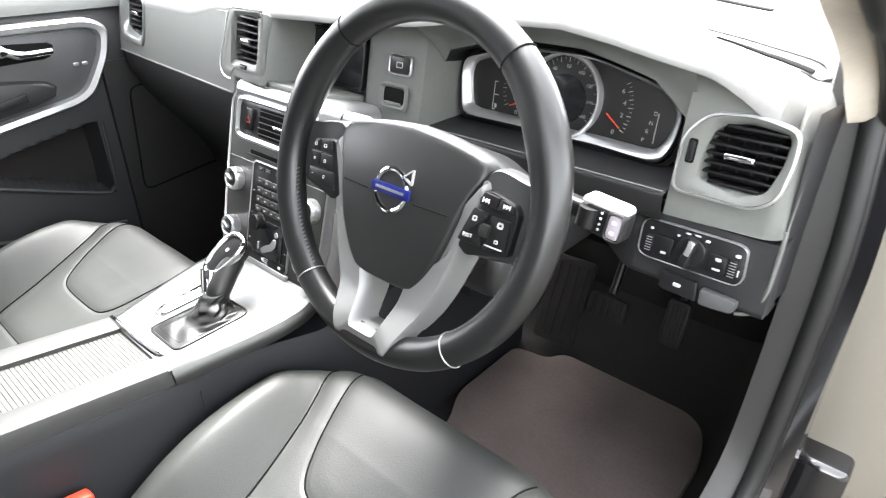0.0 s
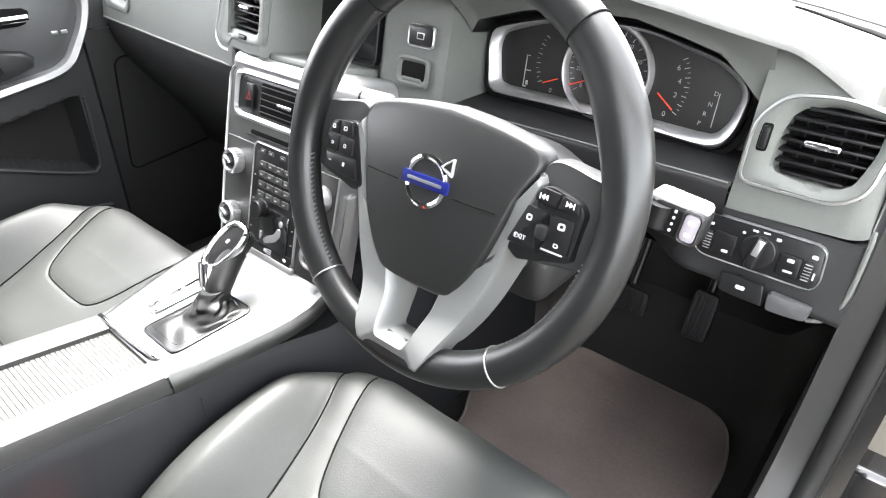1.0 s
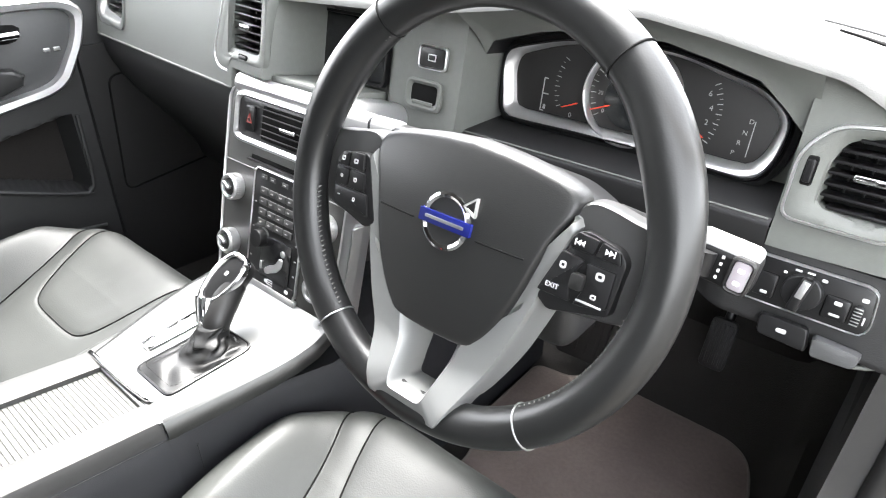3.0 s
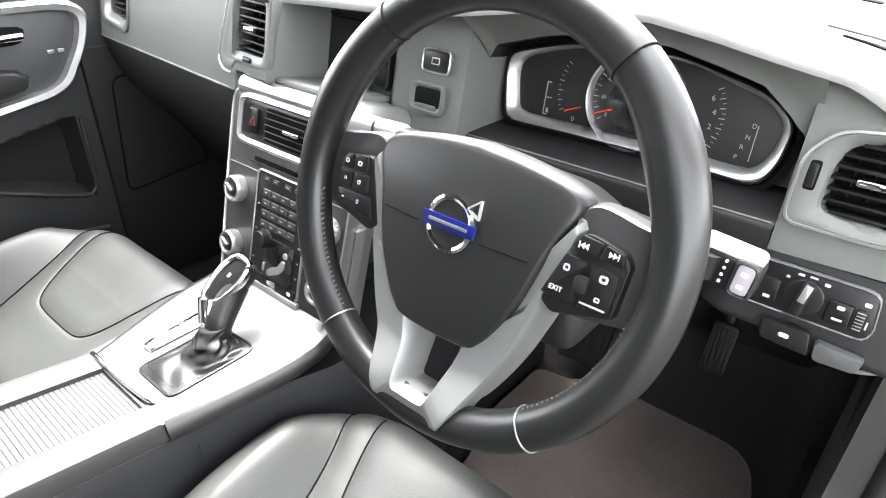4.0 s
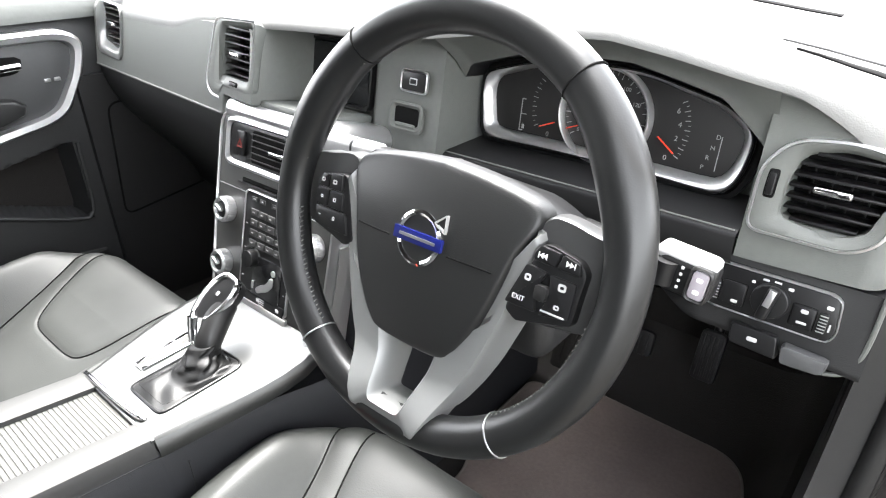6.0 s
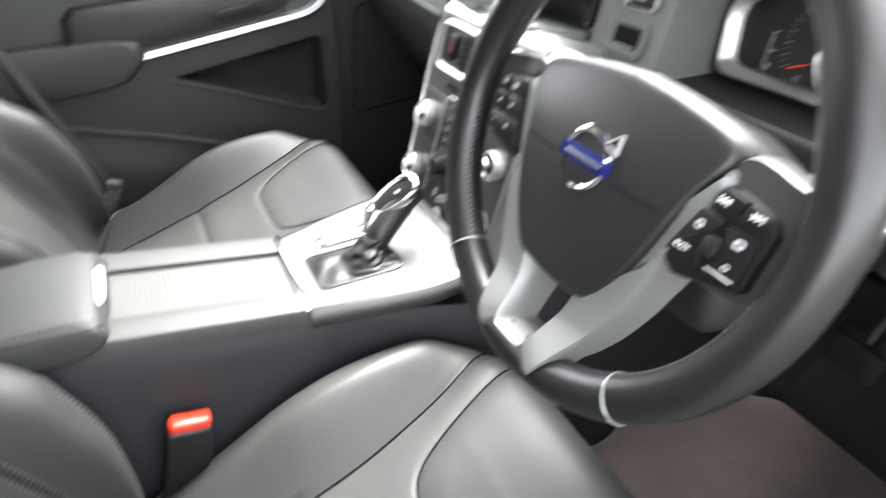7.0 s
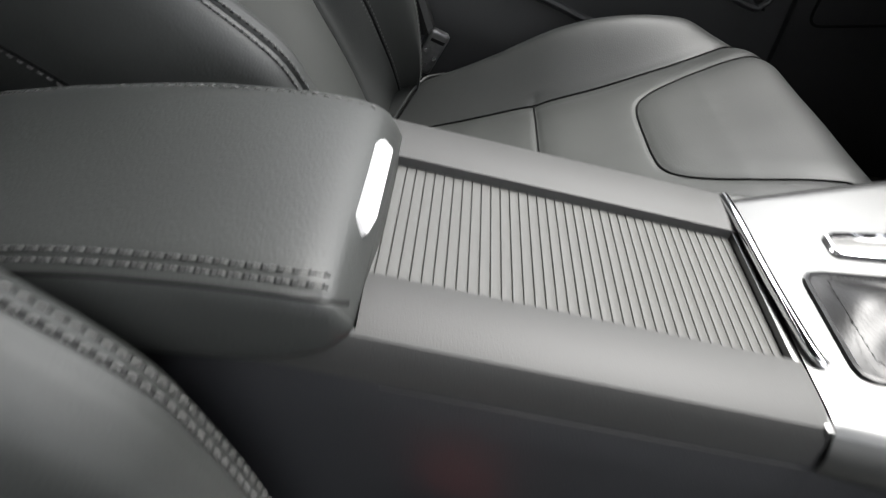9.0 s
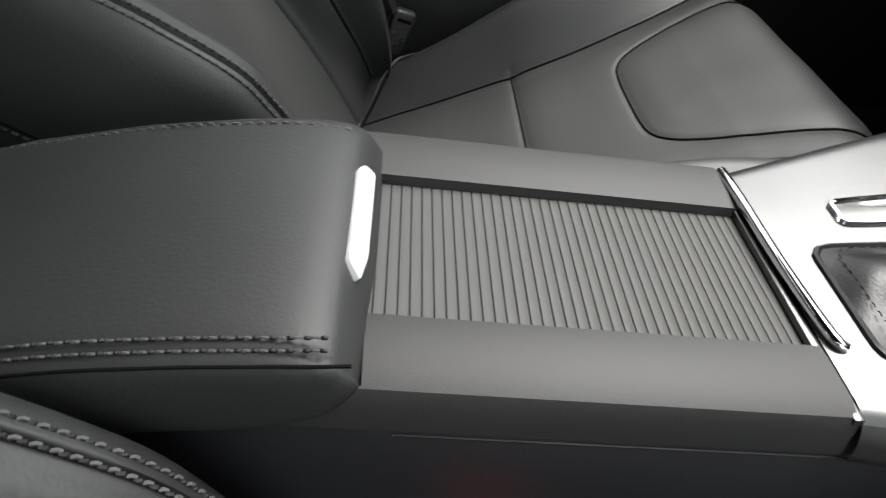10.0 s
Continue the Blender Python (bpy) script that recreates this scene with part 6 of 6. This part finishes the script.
for pts, w0, w1, lab in (([(0.540, 0.288), (0.570, 0.287), (0.600, 0.288), (0.637, 0.298)], 0.002, 0.014, "demister slot with dark outline in the dash top"), ([(0.400, 0.415), (0.440, 0.430), (0.478, 0.446), (0.541, 0.469)], 0.013, 0.013, "dark demister slot at the windscreen")):
    dv = thing("demister_vent", (pts[1][0], pts[1][1], 0.98), lab, "vent", "demister vents")
    line = laid(pts, 8)
    bm = bmesh.new()
    loops = []
    for k, p in enumerate(line):
        w = w0 + (w1 - w0) * k / (len(line) - 1)
        loops.append([Vector((p.x, p.y + s * w / 2, top_z(p.x, p.y + s * w / 2) + h)) for s, h in ((-1, -0.004), (-1, 0.0012), (-0.8, 0.0018), (0.8, 0.0018), (1, 0.0012), (1, -0.004))])
    rings(bm, loops, True, True, True)
    part("slot", bm, SEAM_SHADE, dv)
    if w0 < 0.01:
        part("rim", tube(laid([(0.523, 0.307), (0.560, 0.311), (0.600, 0.317), (0.630, 0.330), (0.641, 0.332), (0.649, 0.322), (0.650, 0.306), (0.640, 0.288), (0.628, 0.284)], 6, 0.0006), 0.0014, 8), KEYGREY, dv, "dark line round the slot")

# ---- belt and buckle on the passenger's side ----
pb = thing("seat_belt", (-0.64, -0.42, 0.40), "clear-topped buckle end and dark belt beside the passenger seat", "seat belt")
tongue = pose(-0.645, -0.392, 0.448, -24, 8, 12)
part("belt_end", box((-0.008, -0.016, -0.050), (0.008, 0.016, 0.020), 0.005, m=tongue, seg=3), BUCKLE_DARK, pb, "grey buckle end")
part("belt_slot", box((0.0075, -0.011, 0.004), (0.0092, 0.011, 0.009), 0.0005, m=tongue), SEAM_SHADE, pb)
for y, z in ((-0.010, -0.012), (0.008, -0.020), (0.000, -0.034)):
    part("rivet", tube([tongue @ Vector((0.007, y, z)), tongue @ Vector((0.0100, y, z))], 0.0032, 12), CHROME, pb)
part("webbing", tube(curve([(-0.648, -0.402, 0.462), (-0.662, -0.45, 0.58), (-0.68, -0.54, 0.80)], 6), 0.012, 8), RUBBER, pb)
